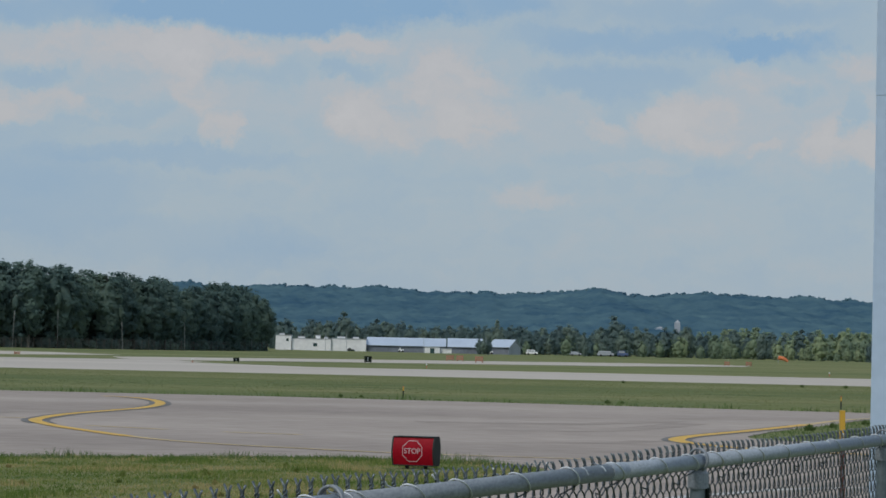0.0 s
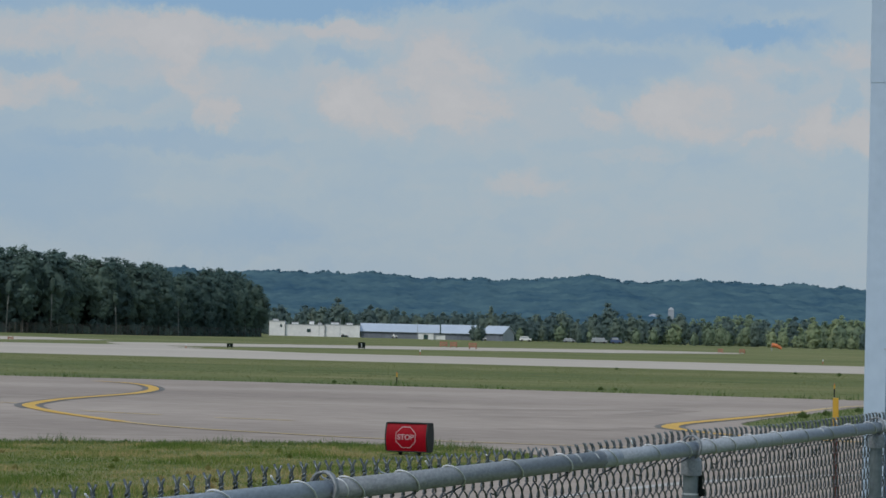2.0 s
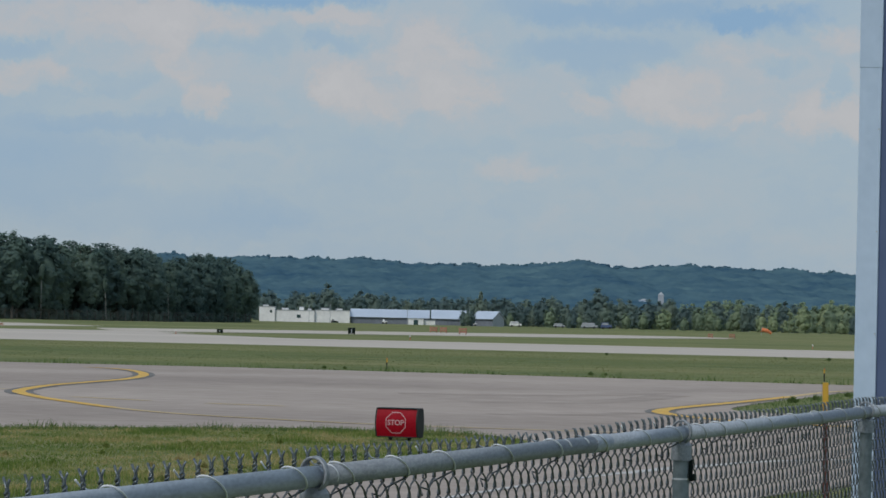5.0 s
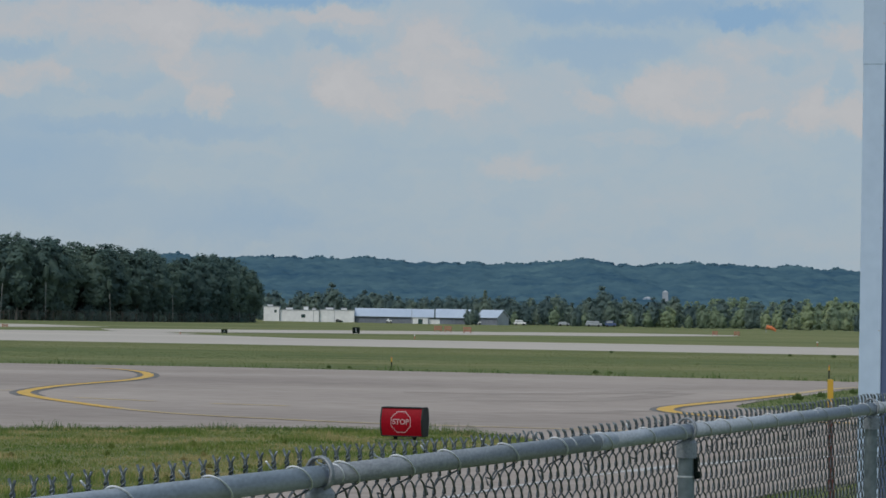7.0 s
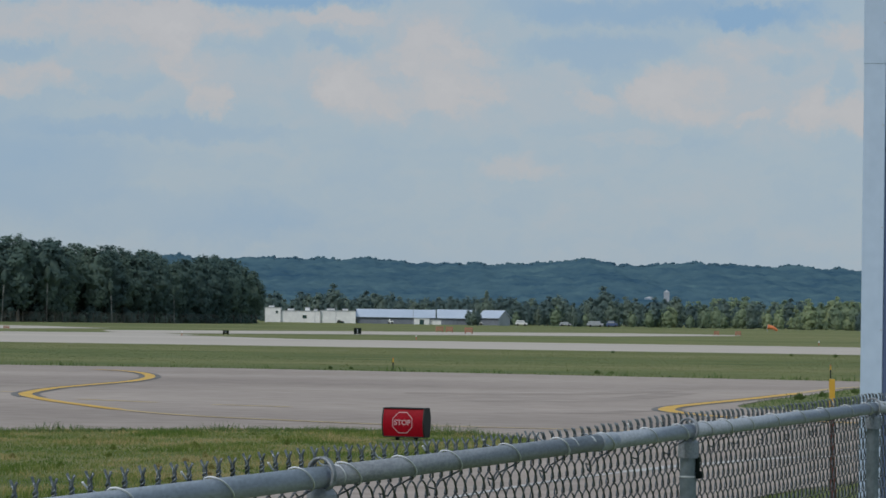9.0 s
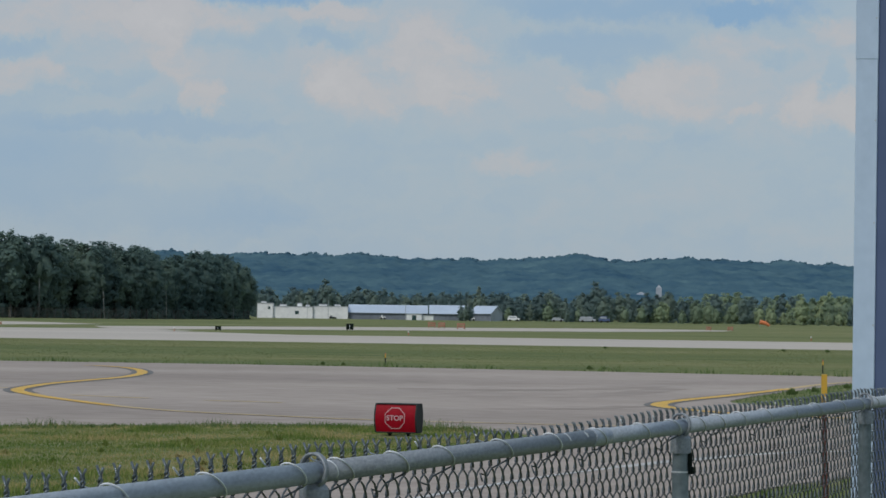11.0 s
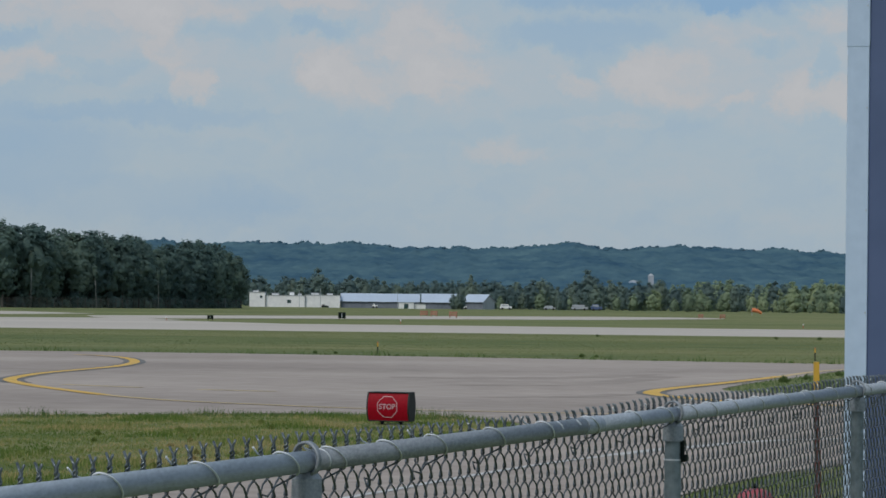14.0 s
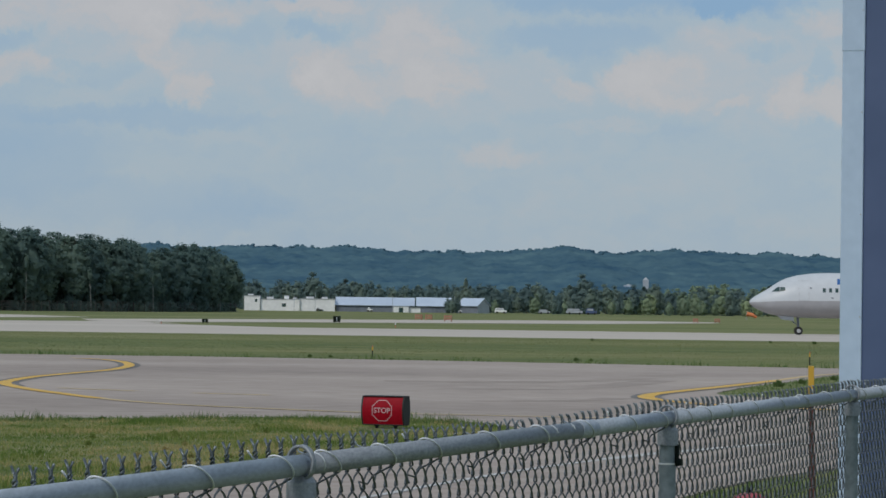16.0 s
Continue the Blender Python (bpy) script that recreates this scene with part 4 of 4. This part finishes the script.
# young growth on the eastern edge
for k in range(135):
    y = rnd.uniform(1080, 1480)
    x = (0.019 + 0.118 * rnd.random()) * y
    lift = 0.9 + 0.9 * min(1.0, max(0.0, x / y - 0.045) / 0.04) * (y - 900) / 500
    plant("light" if x / y > 0.052 else ("mid" if rnd.random() < 0.7 else "light"), rnd.randrange(4), x, y, rnd.uniform(0.65, 1.05) * lift, rnd.uniform(0, 360), "young trees at the airfield edge")
for k in range(34):
    y = rnd.uniform(1060, 1160)
    x = (0.032 + 0.105 * rnd.random()) * y
    plant("light" if x / y > 0.06 and rnd.random() < 0.75 else "mid", rnd.randrange(4), x, y, rnd.uniform(0.4, 0.75), rnd.uniform(0, 360), "young trees at the airfield edge")
for x, y, k in ((9.7, 96.6, 0.62), (10.8, 101.0, 0.5), (12.4, 107.0, 0.45), (13.7, 111.8, 0.8), (14.7, 115.0, 1.0), (6.0, 138.2, 0.5), (6.6, 138.6, 0.35), (-4.4, 140.0, 0.4), (-3.6, 140.0, 0.35), (10.8, 226.0, 0.5), (24.5, 222.0, 0.6), (22.0, 224.5, 0.5), (-6.0, 62.3, 0.2), (-5.6, 62.5, 0.25)):
    plant("weed", int(x * 3), x, y, k * 0.65, rnd.uniform(0, 360), "weed clumps")


for k in range(34):
    y = rnd.uniform(42, 64)
    x = rnd.uniform(-0.135 * y, min(1.0, -4.0 + (y - 40) * 0.2))
    if abs(x + 0.6) > 0.8 or y < 56:
        plant("tuft", k, x, y, rnd.uniform(0.08, 0.17), rnd.uniform(0, 360), "grass tufts")


# ---- far buildings ----
def white_building(x0, x1, y, h, d, label, steps=()):
    b = thing("low_building", pose(x0, y, 0), label, "building", "far airfield buildings")
    w = x1 - x0
    part("wall", boxed(0, w, 0, d, 0, h), WHITE_WALL, b)
    part("roof", boxed(-0.15, w + 0.15, -0.15, d + 0.15, h, h + 0.18), GREY_WALL, b)
    for wx, ww, z0, z1 in steps:
        win = part("window", boxed(wx, wx + ww, -0.04, 0.02, z0, z1), GLASS_DARK, b)
    return b


def hangar(x0, x1, y, eave, peak, d, label, turn=0.0):
    b = thing("hangar", pose(x0, y, 0, 0, 0, turn), label, "hangar", "far airfield buildings")
    w = x1 - x0
    bm = bmesh.new()
    for x in (0.0, w):
        vs = [bm.verts.new(p) for p in ((x, 0, 0), (x, d, 0), (x, d, eave), (x, d / 2, peak - 0.12), (x, 0, eave))]
        bm.faces.new(vs)
    part("gable_wall", bm, GREY_WALL, b)
    part("front_wall", boxed(0.02, w - 0.02, 0.02, 0.2, 0, eave), DARK_WALL, b)
    part("back_wall", boxed(0.02, w - 0.02, d - 0.2, d - 0.02, 0, eave), DARK_WALL, b)
    for ya, yb in ((-0.6, d / 2), (d + 0.6, d / 2)):
        za = eave - (peak - eave) * 0.6 / (d / 2)
        bm = bmesh.new()
        vs = [bm.verts.new(p) for p in ((-0.3, ya, za), (w + 0.3, ya, za), (w + 0.3, yb, peak), (-0.3, yb, peak), (-0.3, ya, za + 0.12), (w + 0.3, ya, za + 0.12), (w + 0.3, yb, peak + 0.12), (-0.3, yb, peak + 0.12))]
        for f in ((0, 1, 2, 3), (7, 6, 5, 4), (0, 4, 5, 1), (1, 5, 6, 2), (2, 6, 7, 3), (3, 7, 4, 0)):
            bm.faces.new([vs[i] for i in f])
        bmesh.ops.recalc_face_normals(bm, faces=list(bm.faces))
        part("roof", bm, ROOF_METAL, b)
    for k in range(int(w // 6)):
        part("hangar_door", boxed(0.8 + k * 6, 5.6 + k * 6, -0.05, 0.03, 0.0, eave - 0.35), DARK_WALL, b, "dark sliding hangar door")
    return b


white_building(-53.6, -48.9, 1070, 4.3, 6, "tall white block at the end of a low building", [(3.2, 0.7, 2.6, 3.4)])
white_building(-48.8, -37.0, 1071, 3.4, 8, "low white building with small windows", [(6.5, 1.2, 1.2, 2.2)])
white_building(-36.9, -26.4, 1072, 3.6, 9, "long white wall section beside the hangars", [(5.5, 1.6, 0.0, 0.5)])
hangar(-26.1, -2.6, 1074, 2.1, 4.3, 12, "long low hangar with silver metal roof")
hangar(-1.6, 8.6, 1072, 2.1, 4.45, 12, "low hangar with silver metal roof")
hangar(10.6, 17.4, 1066, 2.4, 4.4, 7.5, "small hangar with pale gable end", -28)
def roof_unit(x, y, z, w, h):
    b = thing("roof_unit", pose(x, y, z), "small pale ventilation unit on a far roof", "ventilator", "roof units")
    part("housing", boxed(-w / 2, w / 2, -0.6, 0.6, 0, h, bevel=0.05), WHITE_WALL, b)
    part("cowl", boxed(-w / 2 - 0.1, w / 2 + 0.1, -0.7, 0.7, h, h + 0.12), GREY_WALL, b)


for x, y, z, w, h in ((-51.8, 1073, 4.48, 1.6, 0.4), (-46.0, 1074, 3.58, 2.0, 0.5), (-41.0, 1074, 3.58, 1.4, 0.9), (-38.6, 1075, 3.58, 1.2, 0.4), (-34.0, 1076, 3.78, 2.4, 0.5), (-29.6, 1076, 3.78, 1.8, 0.45)):
    roof_unit(x, y, z, w, h)


def mast(x, y, h):
    b = thing("mast", pose(x, y, 0), "thin pale pole beside the far buildings", "pole", "far poles")
    bm = bmesh.new()
    rod(bm, (0, 0, -0.1), (0, 0, h), 0.09, 0.05, seg=8)
    part("shaft", bm, GREY_WALL, b)


for x, y, h in ((-32.2, 1068, 5.6), (-38.5, 1068, 5.0), (-9.0, 1068, 5.0), (9.6, 1062, 5.2)):
    mast(x, y, h)

white_building(-8.5, -4.0, 1040, 1.7, 3, "small white flat-roofed shed before the hangar", [(1.6, 1.3, 0.0, 1.4)])
white_building(-3.8, -0.6, 1041, 1.3, 3, "small white flat-roofed shed before the hangar")


def parked_van(x, y, mat, label, w=3.6, h=1.6):
    v = thing("parked_van", pose(x, y, 0), label, "vehicle", "far parked vehicles")
    bm = boxed(-w / 2, w / 2, -0.85, 0.85, 0.35, h * 0.62, bevel=0.12)
    box(bm, -w / 2 + 0.3, w / 2 - 0.9, -0.75, 0.75, h * 0.6, h, bevel=0.15)
    part("body", bm, mat, v)
    part("window", boxed(-w / 2 + 0.5, w / 2 - 1.1, -0.78, -0.7, h * 0.66, h * 0.9), GREY_WALL, v)
    for sx in (-w * 0.3, w * 0.3):
        bm = bmesh.new()
        rod(bm, (sx, -0.87, 0.33), (sx, 0.87, 0.33), 0.33, seg=12)
        part("wheel", bm, RUBBER, v)


parked_van(23.2, 1055, WHITE_WALL, "white van parked beside the small hangar")
parked_van(-15.5, 1050, WHITE_WALL, "white vehicle parked before the long hangar", 1.6, 1.4)
parked_van(10.6, 1046, WHITE_WALL, "white vehicle parked between the hangars", 1.9, 1.5)
parked_van(-30.5, 1052, BLACK, "dark vehicle parked before the white wall", 1.9, 1.0)
parked_van(37.0, 1078, GREY_WALL, "pale trailer parked at the tree edge", 3.6, 1.3)
parked_van(46.0, 1076, GREY_WALL, "pale trailer parked at the tree edge", 5.0, 1.7)
parked_van(51.0, 1074, BLUE_WALL, "blue trailer parked at the tree edge", 3.4, 1.9)


def hill_house(x, y, z, w, h, mat, name, label):
    b = thing(name, pose(x, y, z), label, "building")
    part("wall", boxed(-w / 2, w / 2, 0, w, -6, h), mat, b)
    bm = bmesh.new()
    r = bmesh.ops.create_cone(bm, cap_ends=True, segments=4, radius1=w * 0.75, radius2=0.05, depth=h * 0.35)
    bmesh.ops.transform(bm, verts=r["verts"], matrix=pose(0, w / 2, h * 1.17, 0, 0, 45))
    part("roof", bm, GREY_WALL, b)


hill_house(178.2, 2840, 18.8, 4.4, 6.2, GREY_WALL, "silo", "pale tower building among the hill woods")
hill_house(164.4, 2840, 16.4, 7.0, 3.8, ROOF_METAL, "hill_house", "pale blue house among the hill woods")


def barricade(x, y, w, h, group="orange barricades"):
    b = thing("barricade", pose(x, y, 0, 0, 0, rnd.uniform(-20, 20)), "orange wooden barricade beyond the runway", "barricade", group)
    for z in (0.42 * h, 0.82 * h):
        part("board", boxed(-w / 2, w / 2, -0.03, 0.03, z - 0.15 * h, z + 0.15 * h), WORN_ORANGE, b)
    for sx in (-w * 0.4, w * 0.4):
        bm = bmesh.new()
        rod(bm, (sx, -0.35, 0), (sx, 0, h), 0.05, seg=6)
        rod(bm, (sx, 0.35, 0), (sx, 0, h), 0.05, seg=6)
        part("leg", bm, WORN_ORANGE, b)


for x, y, w in ((-0.5, 500, 1.1), (0.9, 497, 1.0), (3.4, 470, 1.1), (41.2, 536, 0.8), (45.3, 546, 0.9), (-51.3, 418, 0.7)):
    barricade(x, y, w, 0.7 if x > 40 else 0.85 if x > -40 else 0.35)


def wind_cone(x, y):
    b = thing("wind_cone", pose(x, y, 0), "orange wind cone on a short pole", "windsock")
    bm = bmesh.new()
    rod(bm, (0, 0, -0.1), (0, 0, 1.75), 0.05, seg=8)
    part("pole", bm, GREY_WALL, b)
    bm = bmesh.new()
    rod(bm, (0.0, 0, 1.20), (1.25, 0.1, 1.0), 0.46, 0.40, seg=16)
    rod(bm, (1.2, 0.1, 1.0), (2.1, 0.2, 0.45), 0.40, 0.25, seg=16)
    part("sleeve", bm, SOCK_ORANGE, b)


wind_cone(69.6, 763)


def far_fence():
    f = thing("perimeter_fence", pose(0, 0, 0), "dark perimeter fence along the wood edge", "fence")
    vs, fs = [], []
    prev = None
    for k in range(60):
        x, y = wood_line(0.2 + 0.8 * k / 59)
        x, y = x + 0.5, y - 8
        bm = bmesh.new()
        rod(bm, (x, y, -0.1), (x, y, 2.0), 0.05, seg=6)
        part("post", bm, BARK, f)
        if prev:
            for z in np.linspace(0.1, 2.0, 14):
                tube([(prev[0], prev[1], z), (x, y, z)], 0.012, 3, vs, fs)
        prev = (x, y)
    tagged(raw("wire_mesh", vs, fs, BARK, f), "dark fence wires", kind="stuff")


far_fence()


# ---- airliner ----
def build_airliner():
    """Nose at local x = 0, tail towards +x; wheels on z = 0."""
    plane = thing("airliner", pose(340, 302, 0), "white twin-engine airliner with grey belly rolling along the runway", "aircraft")
    # stations: x, centre z, half width, upper half height, lower half height
    st = [(0.0, 2.74, 0.03, 0.03, 0.03), (0.12, 2.75, 0.30, 0.25, 0.22), (0.45, 2.77, 0.62, 0.48, 0.46), (0.95, 2.79, 0.95, 0.76, 0.74), (1.5, 2.82, 1.22, 1.04, 0.98), (1.95, 2.85, 1.38, 1.33, 1.12), (2.5, 2.87, 1.55, 1.66, 1.24),
          (3.1, 2.89, 1.68, 1.93, 1.31), (4.0, 2.91, 1.79, 2.17, 1.39), (5.2, 2.93, 1.86, 2.32, 1.45), (6.6, 2.94, 1.88, 2.38, 1.47), (26.0, 2.94, 1.88, 2.38, 1.47), (30.0, 3.3, 1.62, 2.0, 1.4), (34.0, 3.9, 1.05, 1.4, 1.0), (37.5, 4.4, 0.45, 0.85, 0.5), (38.6, 4.6, 0.15, 0.3, 0.2)]
    sm = []
    for i in range(len(st) - 1):
        n = 3 if st[i][0] < 8 else 1
        for k in range(n):
            sm.append(tuple(np.array(st[i]) + (np.array(st[i + 1]) - np.array(st[i])) * k / n))
    sm.append(st[-1])

    def skin(lo, hi, mat, name, label, grow=0.0):
        vs, fs = [], []
        n = 17
        for x, zc, w, up, dn in sm:
            for k in range(n):
                a = lo + (hi - lo) * k / (n - 1)
                c, s = math.cos(a), math.sin(a)
                vs.append((x, (w + grow) * c, zc - 0.04 + ((up if s > 0 else dn) + grow) * s))
        for i in range(len(sm) - 1):
            for k in range(n - 1):
                b = i * n + k
                fs.append((b, b + 1, b + n + 1, b + n))
        ob = raw(name, vs, fs, mat, plane, True)
        tagged(ob, label)
        return ob
    skin(-0.0, math.pi, PLANE_WHITE, "upper_fuselage", "white upper fuselage")
    skin(math.pi, 2 * math.pi, PLANE_GREY, "lower_fuselage", "grey lower fuselage")

    def on_side(x, z, side=1, out=0.012):
        x0 = np.array([s[0] for s in sm])
        zc, w, up, dn = (np.interp(x, x0, [s[j] for s in sm]) for j in (1, 2, 3, 4))
        s = (z - zc + 0.04) / (up if z > zc - 0.04 else dn)
        return (x, side * ((w + out) * math.sqrt(max(0.0, 1 - s * s))), z)

    def patch(name, corners, mat, side, nseg=4, label="", out=0.012):
        vs, fs = [], []
        (xa, za), (xb, zb), (xc, zc), (xd, zd) = corners
        for j in range(nseg + 1):
            v = j / nseg
            for i in range(nseg + 1):
                u = i / nseg
                x = (1 - v) * ((1 - u) * xa + u * xb) + v * ((1 - u) * xd + u * xc)
                z = (1 - v) * ((1 - u) * za + u * zb) + v * ((1 - u) * zd + u * zc)
                vs.append(on_side(x, z, side, out))
        for j in range(nseg):
            for i in range(nseg):
                b = j * (nseg + 1) + i
                fs.append((b, b + 1, b + nseg + 2, b + nseg + 1))
        ob = raw(name, vs, fs, mat, plane)
        if label:
            tagged(ob, label)
        return ob
    for side in (1, -1):
        patch("cockpit_window", [(1.80, 3.63), (2.45, 3.65), (2.47, 4.03), (2.28, 4.02)], GLASS_DARK, side, label="dark cockpit side window")
        patch("cockpit_window", [(2.485, 3.65), (2.92, 3.74), (2.90, 4.03), (2.50, 4.03)], GLASS_DARK, side, label="dark cockpit side window")
        for k in range(44):
            x = 6.05 + k * 0.53
            patch("cabin_window", [(x, 3.62), (x + 0.25, 3.62), (x + 0.25, 3.97), (x, 3.97)], GLASS_DARK, side, 2)
        for x0, z0, x1, z1 in ((4.05, 2.88, 4.08, 4.6), (4.88, 2.88, 4.91, 4.6), (4.05, 4.57, 4.91, 4.6), (4.05, 2.88, 4.91, 2.91)):
            patch("door_seam", [(x0, z0), (x1, z0), (x1, z1), (x0, z1)], PLANE_GREY, side, 3, out=0.008)
        patch("emblem", [(7.3, 4.30), (7.55, 4.30), (7.55, 4.78), (7.3, 4.78)], PLANE_BLUE, side, 3, "blue painted bar of the lettering")
        patch("emblem", [(7.55, 4.30), (7.85, 4.30), (7.85, 4.42), (7.55, 4.42)], PLANE_BLUE, side, 2)
        patch("emblem", [(7.85, 4.30), (8.0, 4.30), (8.0, 4.78), (7.85, 4.78)], PLANE_BLUE, side, 2)
        patch("sensor_port", [(5.0, 3.9), (5.12, 3.9), (5.12, 4.05), (5.0, 4.05)], DARK_WALL, side, 1)
        patch("sensor_port", [(6.75, 3.1), (6.95, 3.1), (6.95, 3.2), (6.75, 3.2)], DARK_WALL, side, 1)
        # wing, engine, tailplane
        s = side
        bm = bmesh.new()
        a = [bm.verts.new(p) for p in ((13.5, s * 1.5, 2.1), (21.3, s * 1.5, 2.05), (21.0, s * 1.5, 1.75), (14.0, s * 1.5, 1.6))]
        b = [bm.verts.new(p) for p in ((23.0, s * 17.0, 3.5), (24.6, s * 17.0, 3.5), (24.5, s * 17.0, 3.4), (23.1, s * 17.0, 3.4))]
        bm.faces.new(a)
        bm.faces.new(b)
        for i in range(4):
            bm.faces.new((a[i], a[(i + 1) % 4], b[(i + 1) % 4], b[i]))
        bmesh.ops.recalc_face_normals(bm, faces=list(bm.faces))
        part("wing", bm, PLANE_GREY, plane)
        bm = bmesh.new()
        for (x0, r0), (x1, r1) in zip(((13.0, 0.86), (13.3, 1.0), (14.6, 1.03), (16.6, 0.72)), ((13.3, 1.0), (14.6, 1.03), (16.6, 0.72), (17.6, 0.42))):
            rod(bm, (x0, s * 4.9, 1.55), (x1, s * 4.9, 1.55), r0, r1, seg=24)
        part("engine", bm, PLANE_WHITE, plane)
        bm = boxed(14.0, 17.2, s * 4.9 - 0.14, s * 4.9 + 0.14, 1.9, 2.5, bevel=0.05)
        part("pylon", bm, PLANE_WHITE, plane)
        bm = bmesh.new()
        a = [bm.verts.new(p) for p in ((33.6, s * 0.5, 4.9), (37.0, s * 0.5, 4.9), (36.8, s * 0.5, 4.7), (34.0, s * 0.5, 4.7))]
        b = [bm.verts.new(p) for p in ((37.2, s * 7.1, 5.7), (38.6, s * 7.1, 5.7), (38.5, s * 7.1, 5.62), (37.3, s * 7.1, 5.62))]
        bm.faces.new(a)
        bm.faces.new(b)
        for i in range(4):
            bm.faces.new((a[i], a[(i + 1) % 4], b[(i + 1) % 4], b[i]))
        bmesh.ops.recalc_face_normals(bm, faces=list(bm.faces))
        part("tailplane", bm, PLANE_GREY, plane)
        bm = bmesh.new()
        rod(bm, (19.7, s * 2.86, 0.55), (19.6, s * 2.7, 2.2), 0.12, seg=10)
        part("main_gear_leg", bm, ALLOY, plane)
        for o in (-0.42, 0.42):
            bm = bmesh.new()
            rod(bm, (19.7, s * 2.86 + o - 0.2, 0.56), (19.7, s * 2.86 + o + 0.2, 0.56), 0.56, seg=24)
            part("main_wheel", bm, RUBBER, plane)
    bm = bmesh.new()
    a = [bm.verts.new(p) for p in ((30.5, -0.2, 5.2), (37.2, -0.15, 5.1), (37.2, 0.15, 5.1), (30.5, 0.2, 5.2))]
    b = [bm.verts.new(p) for p in ((36.6, -0.06, 12.4), (38.9, -0.05, 12.4), (38.9, 0.05, 12.4), (36.6, 0.06, 12.4))]
    bm.faces.new(a)
    bm.faces.new(b)
    for i in range(4):
        bm.faces.new((a[i], a[(i + 1) % 4], b[(i + 1) % 4], b[i]))
    bmesh.ops.recalc_face_normals(bm, faces=list(bm.faces))
    part("tail_fin", bm, PLANE_WHITE, plane)
    # nose gear
    bm = bmesh.new()
    rod(bm, (4.2, 0, 0.34), (4.13, 0, 1.7), 0.11, seg=10)
    rod(bm, (3.2, 0, 1.55), (4.13, 0, 0.8), 0.04, seg=8)
    rod(bm, (4.2, -0.33, 0.345), (4.2, 0.33, 0.345), 0.05, seg=8)
    part("nose_gear_leg", bm, DARK_WALL, plane)
    for o in (-0.24, 0.24):
        bm = bmesh.new()
        rod(bm, (4.2, o - 0.1, 0.345), (4.2, o + 0.1, 0.345), 0.345, seg=28)
        wheel = part("nose_wheel", bm, RUBBER, plane)
        bm = bmesh.new()
        rod(bm, (4.2, o - 0.112, 0.345), (4.2, o + 0.112, 0.345), 0.165, seg=20)
        part("rim", bm, ALLOY, wheel)
    for sd in (-1, 1):
        bm = bmesh.new()
        vs = [bm.verts.new(p) for p in ((2.3, sd * 0.3, 1.75), (3.75, sd * 0.3, 1.62), (3.75, sd * 0.42, 1.18), (2.75, sd * 0.42, 1.3))]
        f = bm.faces.new(vs)
        r = bmesh.ops.extrude_face_region(bm, geom=[f])
        for v in r["geom"]:
            if isinstance(v, bmesh.types.BMVert):
                v.co.y += sd * 0.03
        bmesh.ops.recalc_face_normals(bm, faces=list(bm.faces))
        part("nose_gear_door", bm, PLANE_WHITE, plane)
    return plane


airliner = build_airliner()


def motions():
    """The airliner rolls along the runway at a steady pace."""
    speed, x_end = 19.0, 27.75
    walk(airliner, [(t, pose(x_end + speed * (16.0 - t), 302.0, 0.02)) for t in (0.0, 4.0, 8.0, 12.0, 14.0, 15.0, 15.5, 16.0)])


motions()
